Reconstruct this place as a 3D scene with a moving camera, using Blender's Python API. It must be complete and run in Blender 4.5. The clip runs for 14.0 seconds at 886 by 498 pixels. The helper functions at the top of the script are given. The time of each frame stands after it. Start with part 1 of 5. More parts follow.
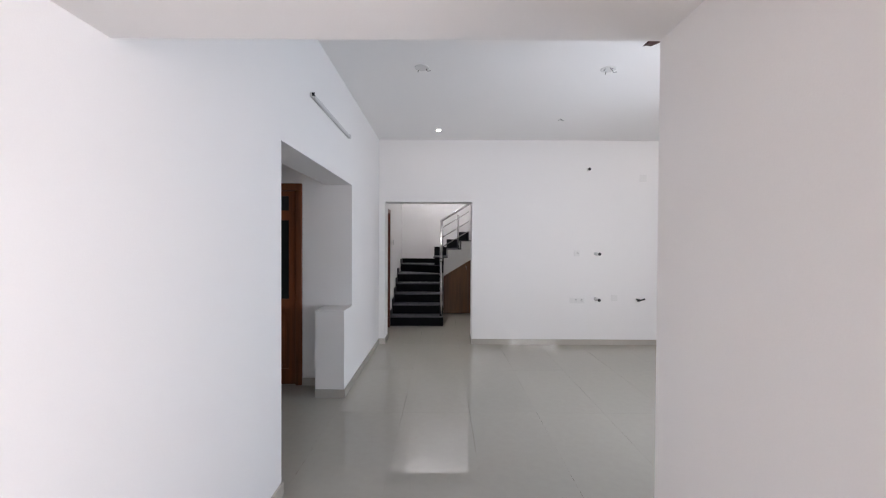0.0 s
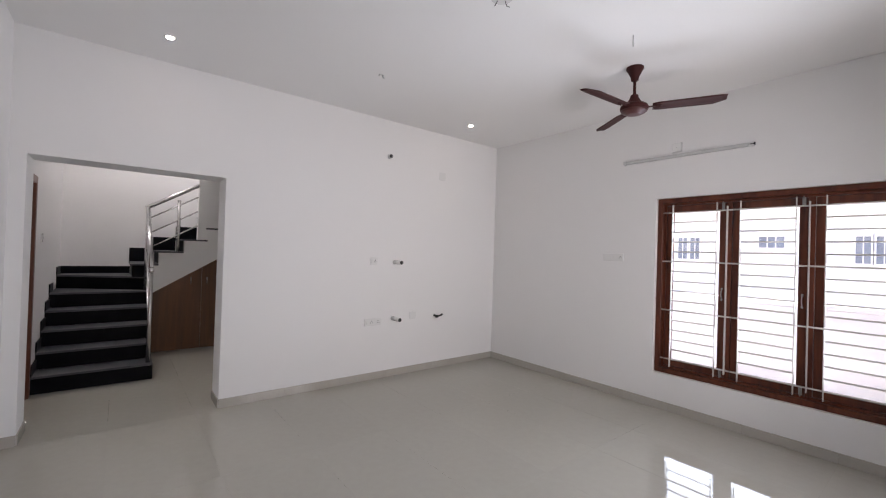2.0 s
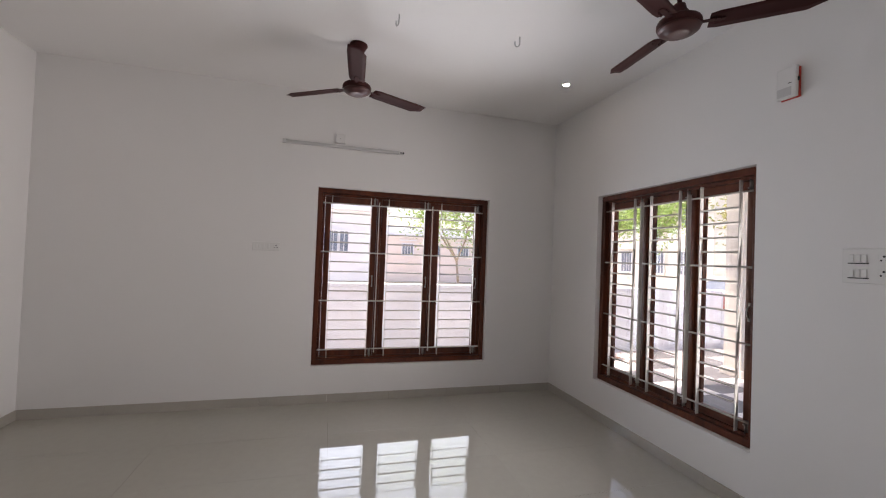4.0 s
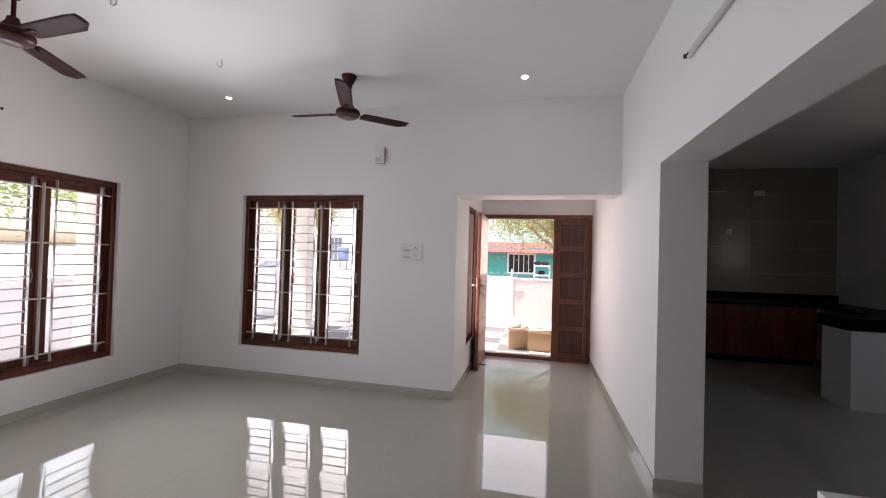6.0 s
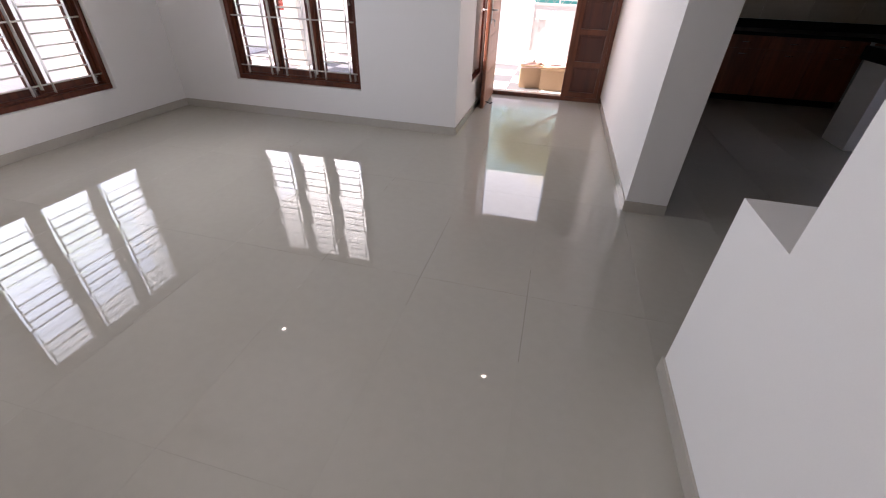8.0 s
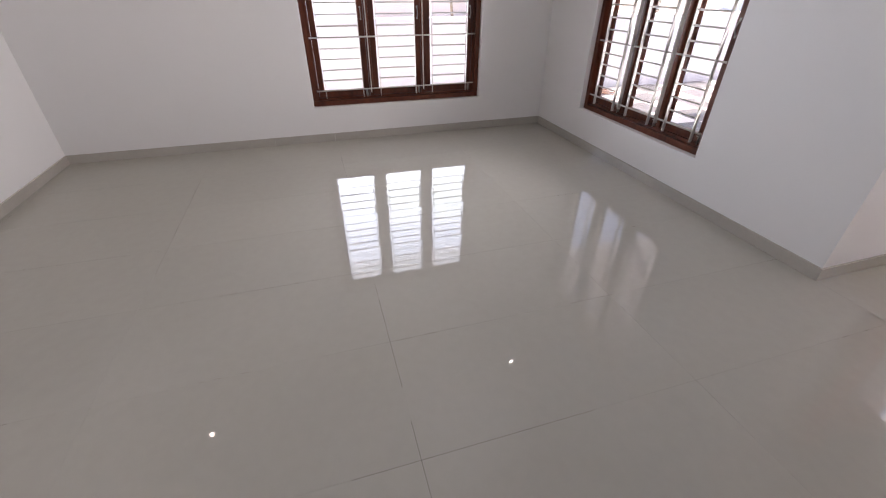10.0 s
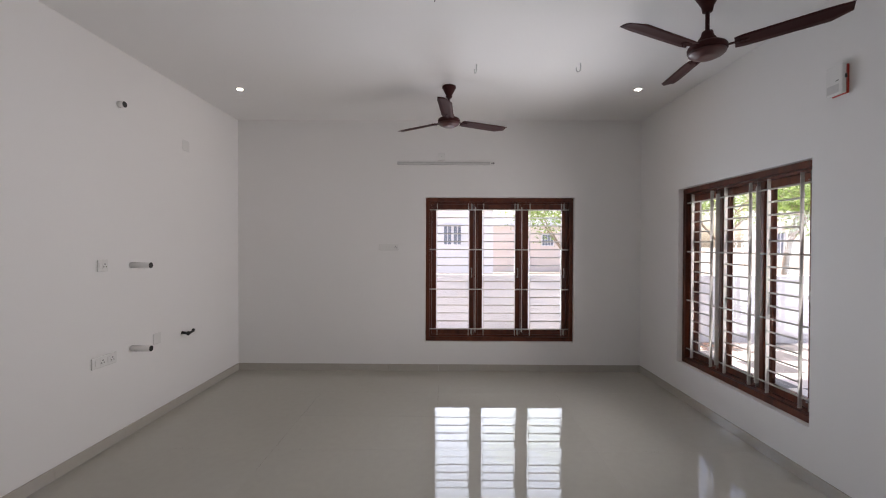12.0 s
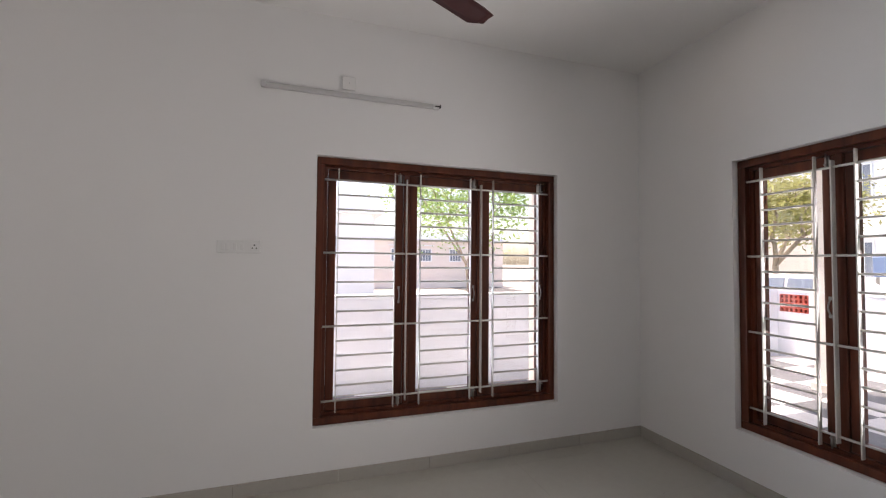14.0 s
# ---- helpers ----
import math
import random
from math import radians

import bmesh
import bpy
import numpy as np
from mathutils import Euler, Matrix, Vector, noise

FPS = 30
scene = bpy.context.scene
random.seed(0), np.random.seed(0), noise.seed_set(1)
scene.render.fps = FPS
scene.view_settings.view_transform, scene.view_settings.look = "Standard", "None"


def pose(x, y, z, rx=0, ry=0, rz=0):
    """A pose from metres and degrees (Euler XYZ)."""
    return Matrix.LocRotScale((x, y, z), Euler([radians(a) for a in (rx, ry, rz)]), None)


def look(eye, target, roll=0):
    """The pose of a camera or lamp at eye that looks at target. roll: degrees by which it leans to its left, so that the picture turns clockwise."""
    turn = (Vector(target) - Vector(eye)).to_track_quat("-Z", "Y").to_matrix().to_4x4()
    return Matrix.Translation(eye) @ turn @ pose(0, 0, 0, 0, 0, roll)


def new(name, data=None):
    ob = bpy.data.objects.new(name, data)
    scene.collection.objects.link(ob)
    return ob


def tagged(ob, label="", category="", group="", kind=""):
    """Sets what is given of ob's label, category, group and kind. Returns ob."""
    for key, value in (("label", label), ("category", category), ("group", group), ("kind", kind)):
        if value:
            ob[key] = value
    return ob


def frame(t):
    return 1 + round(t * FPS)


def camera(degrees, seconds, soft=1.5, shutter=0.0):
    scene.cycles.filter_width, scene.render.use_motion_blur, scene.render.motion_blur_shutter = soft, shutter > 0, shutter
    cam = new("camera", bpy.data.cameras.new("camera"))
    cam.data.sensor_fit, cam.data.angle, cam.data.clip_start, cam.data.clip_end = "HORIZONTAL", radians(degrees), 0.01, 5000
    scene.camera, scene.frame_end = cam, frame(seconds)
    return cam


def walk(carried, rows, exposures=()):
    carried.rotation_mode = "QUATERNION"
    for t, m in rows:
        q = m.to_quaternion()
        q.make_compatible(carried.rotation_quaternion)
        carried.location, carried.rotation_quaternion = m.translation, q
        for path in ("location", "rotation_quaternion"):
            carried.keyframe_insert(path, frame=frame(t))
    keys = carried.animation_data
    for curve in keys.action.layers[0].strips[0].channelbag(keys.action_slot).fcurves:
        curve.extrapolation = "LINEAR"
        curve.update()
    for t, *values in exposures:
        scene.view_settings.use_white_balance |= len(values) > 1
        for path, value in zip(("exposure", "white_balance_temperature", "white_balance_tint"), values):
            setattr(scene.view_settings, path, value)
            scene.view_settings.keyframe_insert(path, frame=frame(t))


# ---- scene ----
cam = camera(94.8, 14.0, soft=1.15)
PATH = [
    (0, (0.119, -0.425, 1.48), (0.119, 1.575, 1.451), 0.3),
    (0.5, (0.104, 0.093, 1.476), (0.229, 2.089, 1.446), 0.6),
    (1, (0.038, 0.581, 1.481), (0.458, 2.537, 1.467), 1),
    (1.5, (-0.018, 1.034, 1.477), (0.802, 2.859, 1.48), 1.4),
    (2, (-0.196, 1.412, 1.463), (1.048, 2.978, 1.482), 1.8),
    (2.5, (-0.25, 1.818, 1.424), (1.362, 3, 1.468), 1.9),
    (3, (-0.219, 2.265, 1.485), (1.653, 2.968, 1.5), 1.9),
    (3.5, (-0.123, 2.749, 1.475), (1.875, 2.842, 1.489), 2.1),
    (4, (-0.084, 3.173, 1.435), (1.841, 2.63, 1.476), 2.2),
    (4.2, (-0.002, 3.355, 1.424), (1.824, 2.542, 1.479), 2.2),
    (6.3, (-0.088, 4.924, 1.448), (0.224, 2.948, 1.45), 1.3),
    (6.5, (-0.107, 5.007, 1.473), (0.151, 3.024, 1.424), 1),
    (7, (-0.079, 5.064, 1.482), (0.104, 3.095, 1.183), 1.2),
    (7.5, (-0.109, 4.975, 1.436), (0.115, 3.127, 0.702), 1.7),
    (8, (-0.17, 4.816, 1.39), (0.216, 3.204, 0.27), 2.1),
    (8.5, (-0.177, 4.428, 1.418), (0.496, 3.074, 0.109), 2.3),
    (9, (-0.256, 3.898, 1.338), (0.804, 2.853, 0.003), 1.9),
    (11.3, (-0.781, 3.073, 1.515), (1.168, 3.091, 1.067), 0.2),
    (11.5, (-0.846, 3.054, 1.526), (1.134, 3.079, 1.24), 0.3),
    (12, (-0.851, 3.035, 1.504), (1.149, 3.053, 1.484), 0.2),
    (12.5, (-0.561, 3.038, 1.478), (1.438, 2.998, 1.523), 0.2),
    (13, (-0.011, 3.083, 1.464), (1.98, 2.901, 1.509), 0.4),
    (13.5, (0.651, 3.254, 1.395), (2.606, 2.837, 1.465), 0.6),
    (14, (1.314, 3.325, 1.39), (3.213, 2.702, 1.457), 0.5),
]
walk(cam, [(t, look(eye, target, roll)) for t, eye, target, roll in PATH],
     [(0, 2.24, 7050, 21), (0.5, 2.16, 7350, 24), (1.0, 2.18, 7300, 24), (1.7, 2.08, 7300, 23), (2.3, 1.98, 7400, 24), (3.0, 1.78, 7600, 25), (4.0, 1.56, 7800, 24), (6.5, 1.92, 7650, 26), (7.5, 1.95, 7600, 26), (8.5, 2.32, 7500, 27), (9.2, 2.36, 7500, 27), (11.3, 1.58, 7550, 24), (14, 1.60, 7650, 22)])

# ---- world and light ----
world = bpy.data.worlds.new("sky")
scene.world = world
world.use_nodes = True
wn = world.node_tree
sky = wn.nodes.new("ShaderNodeTexSky")
sky.sky_type, sky.sun_disc = "NISHITA", False
SUN_ELEV, SUN_AZ = 74.0, 62.0   # degrees; azimuth clockwise from +y
sky.sun_elevation, sky.sun_rotation = radians(SUN_ELEV), radians(SUN_AZ)
sky.air_density, sky.dust_density = 1.0, 2.5
wn.links.new(sky.outputs["Color"], wn.nodes["Background"].inputs["Color"])
wn.nodes["Background"].inputs["Strength"].default_value = 0.15

sun = new("sun", bpy.data.lights.new("sun", "SUN"))
sun.data.energy, sun.data.angle, sun.data.color = 2.8, radians(0.6), (1.0, 0.975, 0.945)
sd = Vector((math.sin(radians(SUN_AZ)) * math.cos(radians(SUN_ELEV)), math.cos(radians(SUN_AZ)) * math.cos(radians(SUN_ELEV)), math.sin(radians(SUN_ELEV))))
sun.matrix_world = look(sd * 30, (0, 0, 0))

# ---- materials ----
def nodes_of(name):
    m = bpy.data.materials.new(name)
    m.use_nodes = True
    return m, m.node_tree.nodes, m.node_tree.links, m.node_tree.nodes["Principled BSDF"]


def stuff_mat(name, colour, rough=0.5, metal=0.0, grain=40.0, vary=0.06, big=1.5, bump=0.0, spec=0.5, piece=0.0, stretch=(1, 1, 1), coat=0.0, rvary=0.0):
    """Colour with fine grain and broad stains, fine relief, and a change from piece to piece."""
    m, n, l, b = nodes_of(name)
    tc = n.new("ShaderNodeTexCoord")
    mp = n.new("ShaderNodeMapping")
    mp.inputs["Scale"].default_value = stretch
    l.new(tc.outputs["Object"], mp.inputs["Vector"])
    fine, broad = n.new("ShaderNodeTexNoise"), n.new("ShaderNodeTexNoise")
    for t, s, d in ((fine, grain, 6), (broad, big, 3)):
        t.inputs["Scale"].default_value, t.inputs["Detail"].default_value = s, d
        l.new(mp.outputs["Vector"], t.inputs["Vector"])
    mix = n.new("ShaderNodeMath"); mix.operation = "ADD"
    l.new(fine.outputs["Fac"], mix.inputs[0]); l.new(broad.outputs["Fac"], mix.inputs[1])
    rng = n.new("ShaderNodeMapRange")
    rng.inputs["From Min"].default_value, rng.inputs["From Max"].default_value = 0.6, 1.4
    rng.inputs["To Min"].default_value, rng.inputs["To Max"].default_value = 1 - vary, 1 + vary
    l.new(mix.outputs[0], rng.inputs["Value"])
    val = rng.outputs["Result"]
    if piece:
        oi = n.new("ShaderNodeObjectInfo")
        pr = n.new("ShaderNodeMapRange")
        pr.inputs["To Min"].default_value, pr.inputs["To Max"].default_value = 1 - piece, 1 + piece
        l.new(oi.outputs["Random"], pr.inputs["Value"])
        mul = n.new("ShaderNodeMath"); mul.operation = "MULTIPLY"
        l.new(val, mul.inputs[0]); l.new(pr.outputs["Result"], mul.inputs[1])
        val = mul.outputs[0]
    hsv = n.new("ShaderNodeHueSaturation")
    hsv.inputs["Color"].default_value = (*colour, 1)
    l.new(val, hsv.inputs["Value"])
    l.new(hsv.outputs["Color"], b.inputs["Base Color"])
    b.inputs["Roughness"].default_value, b.inputs["Metallic"].default_value = rough, metal
    b.inputs["Specular IOR Level"].default_value, b.inputs["Coat Weight"].default_value = spec, coat
    b.inputs["Coat Roughness"].default_value = 0.08
    if rvary:
        rr = n.new("ShaderNodeMapRange")
        rr.inputs["From Min"].default_value, rr.inputs["From Max"].default_value = 0.3, 0.7
        rr.inputs["To Min"].default_value, rr.inputs["To Max"].default_value = max(0.0, rough - rvary), rough + rvary
        l.new(broad.outputs["Fac"], rr.inputs["Value"]); l.new(rr.outputs["Result"], b.inputs["Roughness"])
    if bump:
        bp = n.new("ShaderNodeBump")
        bp.inputs["Strength"].default_value, bp.inputs["Distance"].default_value = bump, 0.01
        l.new(fine.outputs["Fac"], bp.inputs["Height"]); l.new(bp.outputs["Normal"], b.inputs["Normal"])
    return m


def wood_mat(name, colour, dark, rough=0.35, axis=2, scale=9.0, coat=0.2, spec=0.5):
    """Long grain along one axis between two browns, under varnish."""
    m, n, l, b = nodes_of(name)
    tc, mp = n.new("ShaderNodeTexCoord"), n.new("ShaderNodeMapping")
    sc = [scale * 3.0] * 3
    sc[axis] = scale * 0.22
    mp.inputs["Scale"].default_value = sc
    l.new(tc.outputs["Object"], mp.inputs["Vector"])
    t1, t2 = n.new("ShaderNodeTexNoise"), n.new("ShaderNodeTexNoise")
    t1.inputs["Scale"].default_value, t1.inputs["Detail"].default_value, t1.inputs["Distortion"].default_value = 1.0, 8, 0.7
    t2.inputs["Scale"].default_value = 0.25
    for t in (t1, t2):
        l.new(mp.outputs["Vector"], t.inputs["Vector"])
    add = n.new("ShaderNodeMath"); add.operation = "ADD"
    l.new(t1.outputs["Fac"], add.inputs[0]); l.new(t2.outputs["Fac"], add.inputs[1])
    rng = n.new("ShaderNodeMapRange")
    rng.inputs["From Min"].default_value, rng.inputs["From Max"].default_value = 0.75, 1.25
    l.new(add.outputs[0], rng.inputs["Value"])
    mix = n.new("ShaderNodeMix"); mix.data_type = "RGBA"
    mix.inputs["A"].default_value, mix.inputs["B"].default_value = (*dark, 1), (*colour, 1)
    l.new(rng.outputs["Result"], mix.inputs["Factor"])
    l.new(mix.outputs["Result"], b.inputs["Base Color"])
    bp = n.new("ShaderNodeBump")
    bp.inputs["Strength"].default_value, bp.inputs["Distance"].default_value = 0.15, 0.004
    l.new(t1.outputs["Fac"], bp.inputs["Height"]); l.new(bp.outputs["Normal"], b.inputs["Normal"])
    b.inputs["Roughness"].default_value, b.inputs["Coat Weight"].default_value, b.inputs["Coat Roughness"].default_value = rough, coat, 0.15
    b.inputs["Specular IOR Level"].default_value = spec
    return m


def glass_mat(name, tint=(1, 1, 1), rough=0.0):
    m, n, l, b = nodes_of(name)
    b.inputs["Base Color"].default_value = (*tint, 1)
    b.inputs["Transmission Weight"].default_value, b.inputs["Roughness"].default_value, b.inputs["IOR"].default_value = 1.0, rough, 1.45
    return m


def glow_mat(name, colour, strength):
    m, n, l, b = nodes_of(name)
    b.inputs["Base Color"].default_value = (0.9, 0.9, 0.9, 1)
    b.inputs["Emission Color"].default_value, b.inputs["Emission Strength"].default_value = (*colour, 1), strength
    return m


M_WALL = stuff_mat("white wall paint", (0.81, 0.80, 0.79), 0.7, grain=220, vary=0.012, big=0.9, bump=0.05, spec=0.3)
M_CEIL = stuff_mat("white ceiling paint", (0.85, 0.84, 0.83), 0.8, grain=180, vary=0.012, big=0.7, bump=0.04, spec=0.2)
M_TILE = stuff_mat("polished vitrified tile", (0.43, 0.411, 0.362), 0.004, grain=18, vary=0.035, big=0.9, spec=0.44, piece=0.012)
M_GROUT = stuff_mat("dirty grout", (0.36, 0.335, 0.295), 0.8, grain=5, vary=0.6, big=1.3)
M_SKIRT = stuff_mat("skirting tile", (0.45, 0.42, 0.375), 0.06, grain=30, vary=0.04, big=2, piece=0.02)
M_TEAK = wood_mat("dark stained window wood", (0.145, 0.038, 0.018), (0.062, 0.016, 0.009), coat=0.08, spec=0.28)
M_DOOR = wood_mat("red-brown door wood", (0.19, 0.060, 0.030), (0.10, 0.030, 0.017), rough=0.3)
M_PANEL = wood_mat("darker door panel veneer", (0.105, 0.030, 0.018), (0.060, 0.018, 0.012), rough=0.35)
M_LEAF = wood_mat("lighter door leaf veneer", (0.36, 0.165, 0.10), (0.26, 0.105, 0.062), rough=0.42, coat=0.05)
M_TEAKD = wood_mat("honey teak door", (0.20, 0.050, 0.010), (0.10, 0.024, 0.006), rough=0.5, coat=0.03)
M_CAB = wood_mat("kitchen cabinet wood", (0.24, 0.060, 0.025), (0.14, 0.034, 0.015), rough=0.35)
M_LAM = wood_mat("brown laminate", (0.155, 0.058, 0.015), (0.10, 0.037, 0.010), rough=0.5)
M_GRILL = stuff_mat("painted grill iron", (0.62, 0.60, 0.57), 0.4, grain=90, vary=0.05, spec=0.5)
M_STEEL = stuff_mat("brushed steel", (0.62, 0.61, 0.60), 0.22, metal=1.0, grain=120, vary=0.05)
M_DULL = stuff_mat("dull zinc hardware", (0.42, 0.41, 0.40), 0.38, metal=1.0, grain=120, vary=0.08)
M_GLASS = glass_mat("clear window glass")
M_DARKGL = stuff_mat("dark ribbed door glass", (0.02, 0.024, 0.024), 0.18, grain=70, vary=0.2, bump=0.2)
M_FAN = stuff_mat("brown fan enamel", (0.052, 0.015, 0.014), 0.5, grain=70, vary=0.06, spec=0.10)
M_FAN2 = stuff_mat("copper brown fan trim", (0.072, 0.019, 0.017), 0.4, metal=0.0, grain=70, vary=0.06)
M_PLAST = stuff_mat("white switch plastic", (0.79, 0.785, 0.77), 0.25, grain=90, vary=0.02)
M_GREYPL = stuff_mat("grey batten plastic", (0.56, 0.555, 0.55), 0.4, grain=60, vary=0.04)
M_BLACK = stuff_mat("black rubber", (0.012, 0.012, 0.012), 0.55, grain=60, vary=0.2)
M_DARK = stuff_mat("dark slot", (0.014, 0.014, 0.014), 0.8, grain=60, vary=0.2)
M_GRANITE = stuff_mat("black granite", (0.006, 0.0065, 0.008), 0.35, grain=260, vary=0.5, big=3, spec=0.05)
M_TREAD = stuff_mat("grey flamed granite tread", (0.045, 0.045, 0.051), 0.55, grain=300, vary=0.3, big=3)
M_KTILE = stuff_mat("beige kitchen wall tile", (0.40, 0.345, 0.27), 0.2, grain=20, vary=0.05, piece=0.04)
M_RED = stuff_mat("red indicator", (0.55, 0.05, 0.03), 0.35, grain=60, vary=0.05)
M_LAMP = glow_mat("downlight diffuser", (1.0, 0.98, 0.95), 18.0)
M_PLASTER = stuff_mat("white outdoor plaster", (0.78, 0.80, 0.84), 0.85, grain=80, vary=0.05, big=0.6, bump=0.15)
M_CREAM = stuff_mat("cream pillar paint", (0.76, 0.72, 0.65), 0.8, grain=80, vary=0.04, big=0.8, bump=0.1)
M_GATE = stuff_mat("beige gate enamel", (0.60, 0.565, 0.535), 0.5, grain=60, vary=0.04, big=0.8)
M_PINK = stuff_mat("dusty pink plaster", (0.78, 0.70, 0.67), 0.85, grain=60, vary=0.07, big=0.7, bump=0.15)
M_TEAL = stuff_mat("turquoise house paint", (0.06, 0.44, 0.42), 0.8, grain=50, vary=0.08, big=0.8, bump=0.1)
M_CYAN = stuff_mat("pale turquoise paint", (0.46, 0.76, 0.75), 0.8, grain=50, vary=0.06, big=0.8)
M_ROOF = stuff_mat("red roof sheet", (0.24, 0.075, 0.07), 0.75, grain=30, vary=0.15, big=1.5, bump=0.2)
M_GROUND = stuff_mat("dry soil", (0.46, 0.42, 0.36), 0.95, grain=6, vary=0.2, big=0.3, bump=0.4)
M_PAVW = stuff_mat("pale paving tile", (0.60, 0.59, 0.57), 0.6, grain=40, vary=0.06, piece=0.05, bump=0.1)
M_PAVG = stuff_mat("grey paving tile", (0.115, 0.118, 0.125), 0.6, grain=40, vary=0.08, piece=0.08, bump=0.1)
M_BARK = stuff_mat("bark", (0.33, 0.27, 0.21), 0.9, grain=30, vary=0.3, bump=0.6, stretch=(1, 1, 0.25))
M_BOX = stuff_mat("cardboard", (0.50, 0.35, 0.22), 0.8, grain=60, vary=0.06, big=4)
M_PAPER = stuff_mat("pinkish wrapping sheet", (0.74, 0.55, 0.52), 0.6, grain=30, vary=0.08, big=6)
M_POLY = stuff_mat("white plastic wrap", (0.8, 0.8, 0.8), 0.3, grain=20, vary=0.05, big=6)
M_JALI = stuff_mat("red terracotta", (0.50, 0.09, 0.06), 0.8, grain=60, vary=0.1)
M_CARW = stuff_mat("white car paint", (0.78, 0.78, 0.80), 0.2, grain=10, vary=0.02, coat=1.0)
M_BLUE = stuff_mat("blue painted steel", (0.22, 0.33, 0.58), 0.4, grain=30, vary=0.08)
M_WINBLUE = stuff_mat("reflecting window glass", (0.18, 0.22, 0.28), 0.25, grain=4, vary=0.2)


def joint_mat(name, filler, gap, spots):
    """Smooth filler as pale as the tiles, broken by short dark stretches where it has come out, most of all about the spots."""
    m, n, l, b = nodes_of(name)
    tc, long_, short = n.new("ShaderNodeTexCoord"), n.new("ShaderNodeTexNoise"), n.new("ShaderNodeTexNoise")
    long_.inputs["Scale"].default_value, long_.inputs["Detail"].default_value = 1.1, 1
    short.inputs["Scale"].default_value, short.inputs["Detail"].default_value = 14.0, 2
    add, ramp, mix = n.new("ShaderNodeMath"), n.new("ShaderNodeMapRange"), n.new("ShaderNodeMix")
    add.operation = "MULTIPLY_ADD"
    add.inputs[1].default_value = 0.45
    for t in (long_, short):
        l.new(tc.outputs["Object"], t.inputs["Vector"])
    l.new(short.outputs["Fac"], add.inputs[0]); l.new(long_.outputs["Fac"], add.inputs[2])
    out = add.outputs[0]
    for spot in spots:
        far, near, more = n.new("ShaderNodeVectorMath"), n.new("ShaderNodeMapRange"), n.new("ShaderNodeMath")
        far.operation = "DISTANCE"
        far.inputs[1].default_value = spot
        l.new(tc.outputs["Object"], far.inputs[0]); l.new(far.outputs["Value"], near.inputs["Value"])
        near.inputs["From Min"].default_value, near.inputs["From Max"].default_value = 0.1, 0.75
        near.inputs["To Min"].default_value, near.inputs["To Max"].default_value = 0.17, 0.0
        l.new(near.outputs["Result"], more.inputs[0]); l.new(out, more.inputs[1])
        out = more.outputs[0]
    ramp.inputs["From Min"].default_value, ramp.inputs["From Max"].default_value = 0.80, 0.84
    l.new(out, ramp.inputs["Value"])
    mix.data_type = "RGBA"
    mix.inputs["A"].default_value, mix.inputs["B"].default_value = (*filler, 1), (*gap, 1)
    l.new(ramp.outputs["Result"], mix.inputs["Factor"])
    l.new(mix.outputs["Result"], b.inputs["Base Color"])
    b.inputs["Roughness"].default_value, b.inputs["Specular IOR Level"].default_value = 0.004, 0.44
    return m


M_JOINT = joint_mat("broken joint filler", (0.43, 0.411, 0.362), (0.05, 0.043, 0.038), ((0.36, 3.12, 0), (-0.226, 2.95, 0)))


def leaf_mat(name, colour, piece=0.25):
    m, n, l, b = nodes_of(name)
    geo, rng, hsv = n.new("ShaderNodeNewGeometry"), n.new("ShaderNodeMapRange"), n.new("ShaderNodeHueSaturation")
    rng.inputs["To Min"].default_value, rng.inputs["To Max"].default_value = 1 - piece, 1 + piece * 1.4
    l.new(geo.outputs["Random Per Island"], rng.inputs["Value"])
    l.new(rng.outputs["Result"], hsv.inputs["Value"])
    hsv.inputs["Color"].default_value = (*colour, 1)
    l.new(hsv.outputs["Color"], b.inputs["Base Color"])
    b.inputs["Roughness"].default_value = 0.5
    tr, ad = n.new("ShaderNodeBsdfTranslucent"), n.new("ShaderNodeMixShader")
    l.new(hsv.outputs["Color"], tr.inputs["Color"])
    ad.inputs["Fac"].default_value = 0.5
    l.new(b.outputs["BSDF"], ad.inputs[1]); l.new(tr.outputs["BSDF"], ad.inputs[2])
    l.new(ad.outputs["Shader"], n["Material Output"].inputs["Surface"])
    return m


M_LEAFG = leaf_mat("green leaves", (0.27, 0.40, 0.12))
M_LEAFY = leaf_mat("yellowing leaves", (0.34, 0.34, 0.13))

# ---- building blocks ----
def box(bm, x0, y0, z0, x1, y1, z1, m=None):
    """An upright block between two corners; m turns it."""
    vs = [bm.verts.new(p) for p in ((x0, y0, z0), (x1, y0, z0), (x1, y1, z0), (x0, y1, z0), (x0, y0, z1), (x1, y0, z1), (x1, y1, z1), (x0, y1, z1))]
    for f in ((3, 2, 1, 0), (4, 5, 6, 7), (0, 1, 5, 4), (1, 2, 6, 5), (2, 3, 7, 6), (3, 0, 4, 7)):
        bm.faces.new([vs[i] for i in f])
    if m is not None:
        bmesh.ops.transform(bm, matrix=m, verts=vs)
    return vs


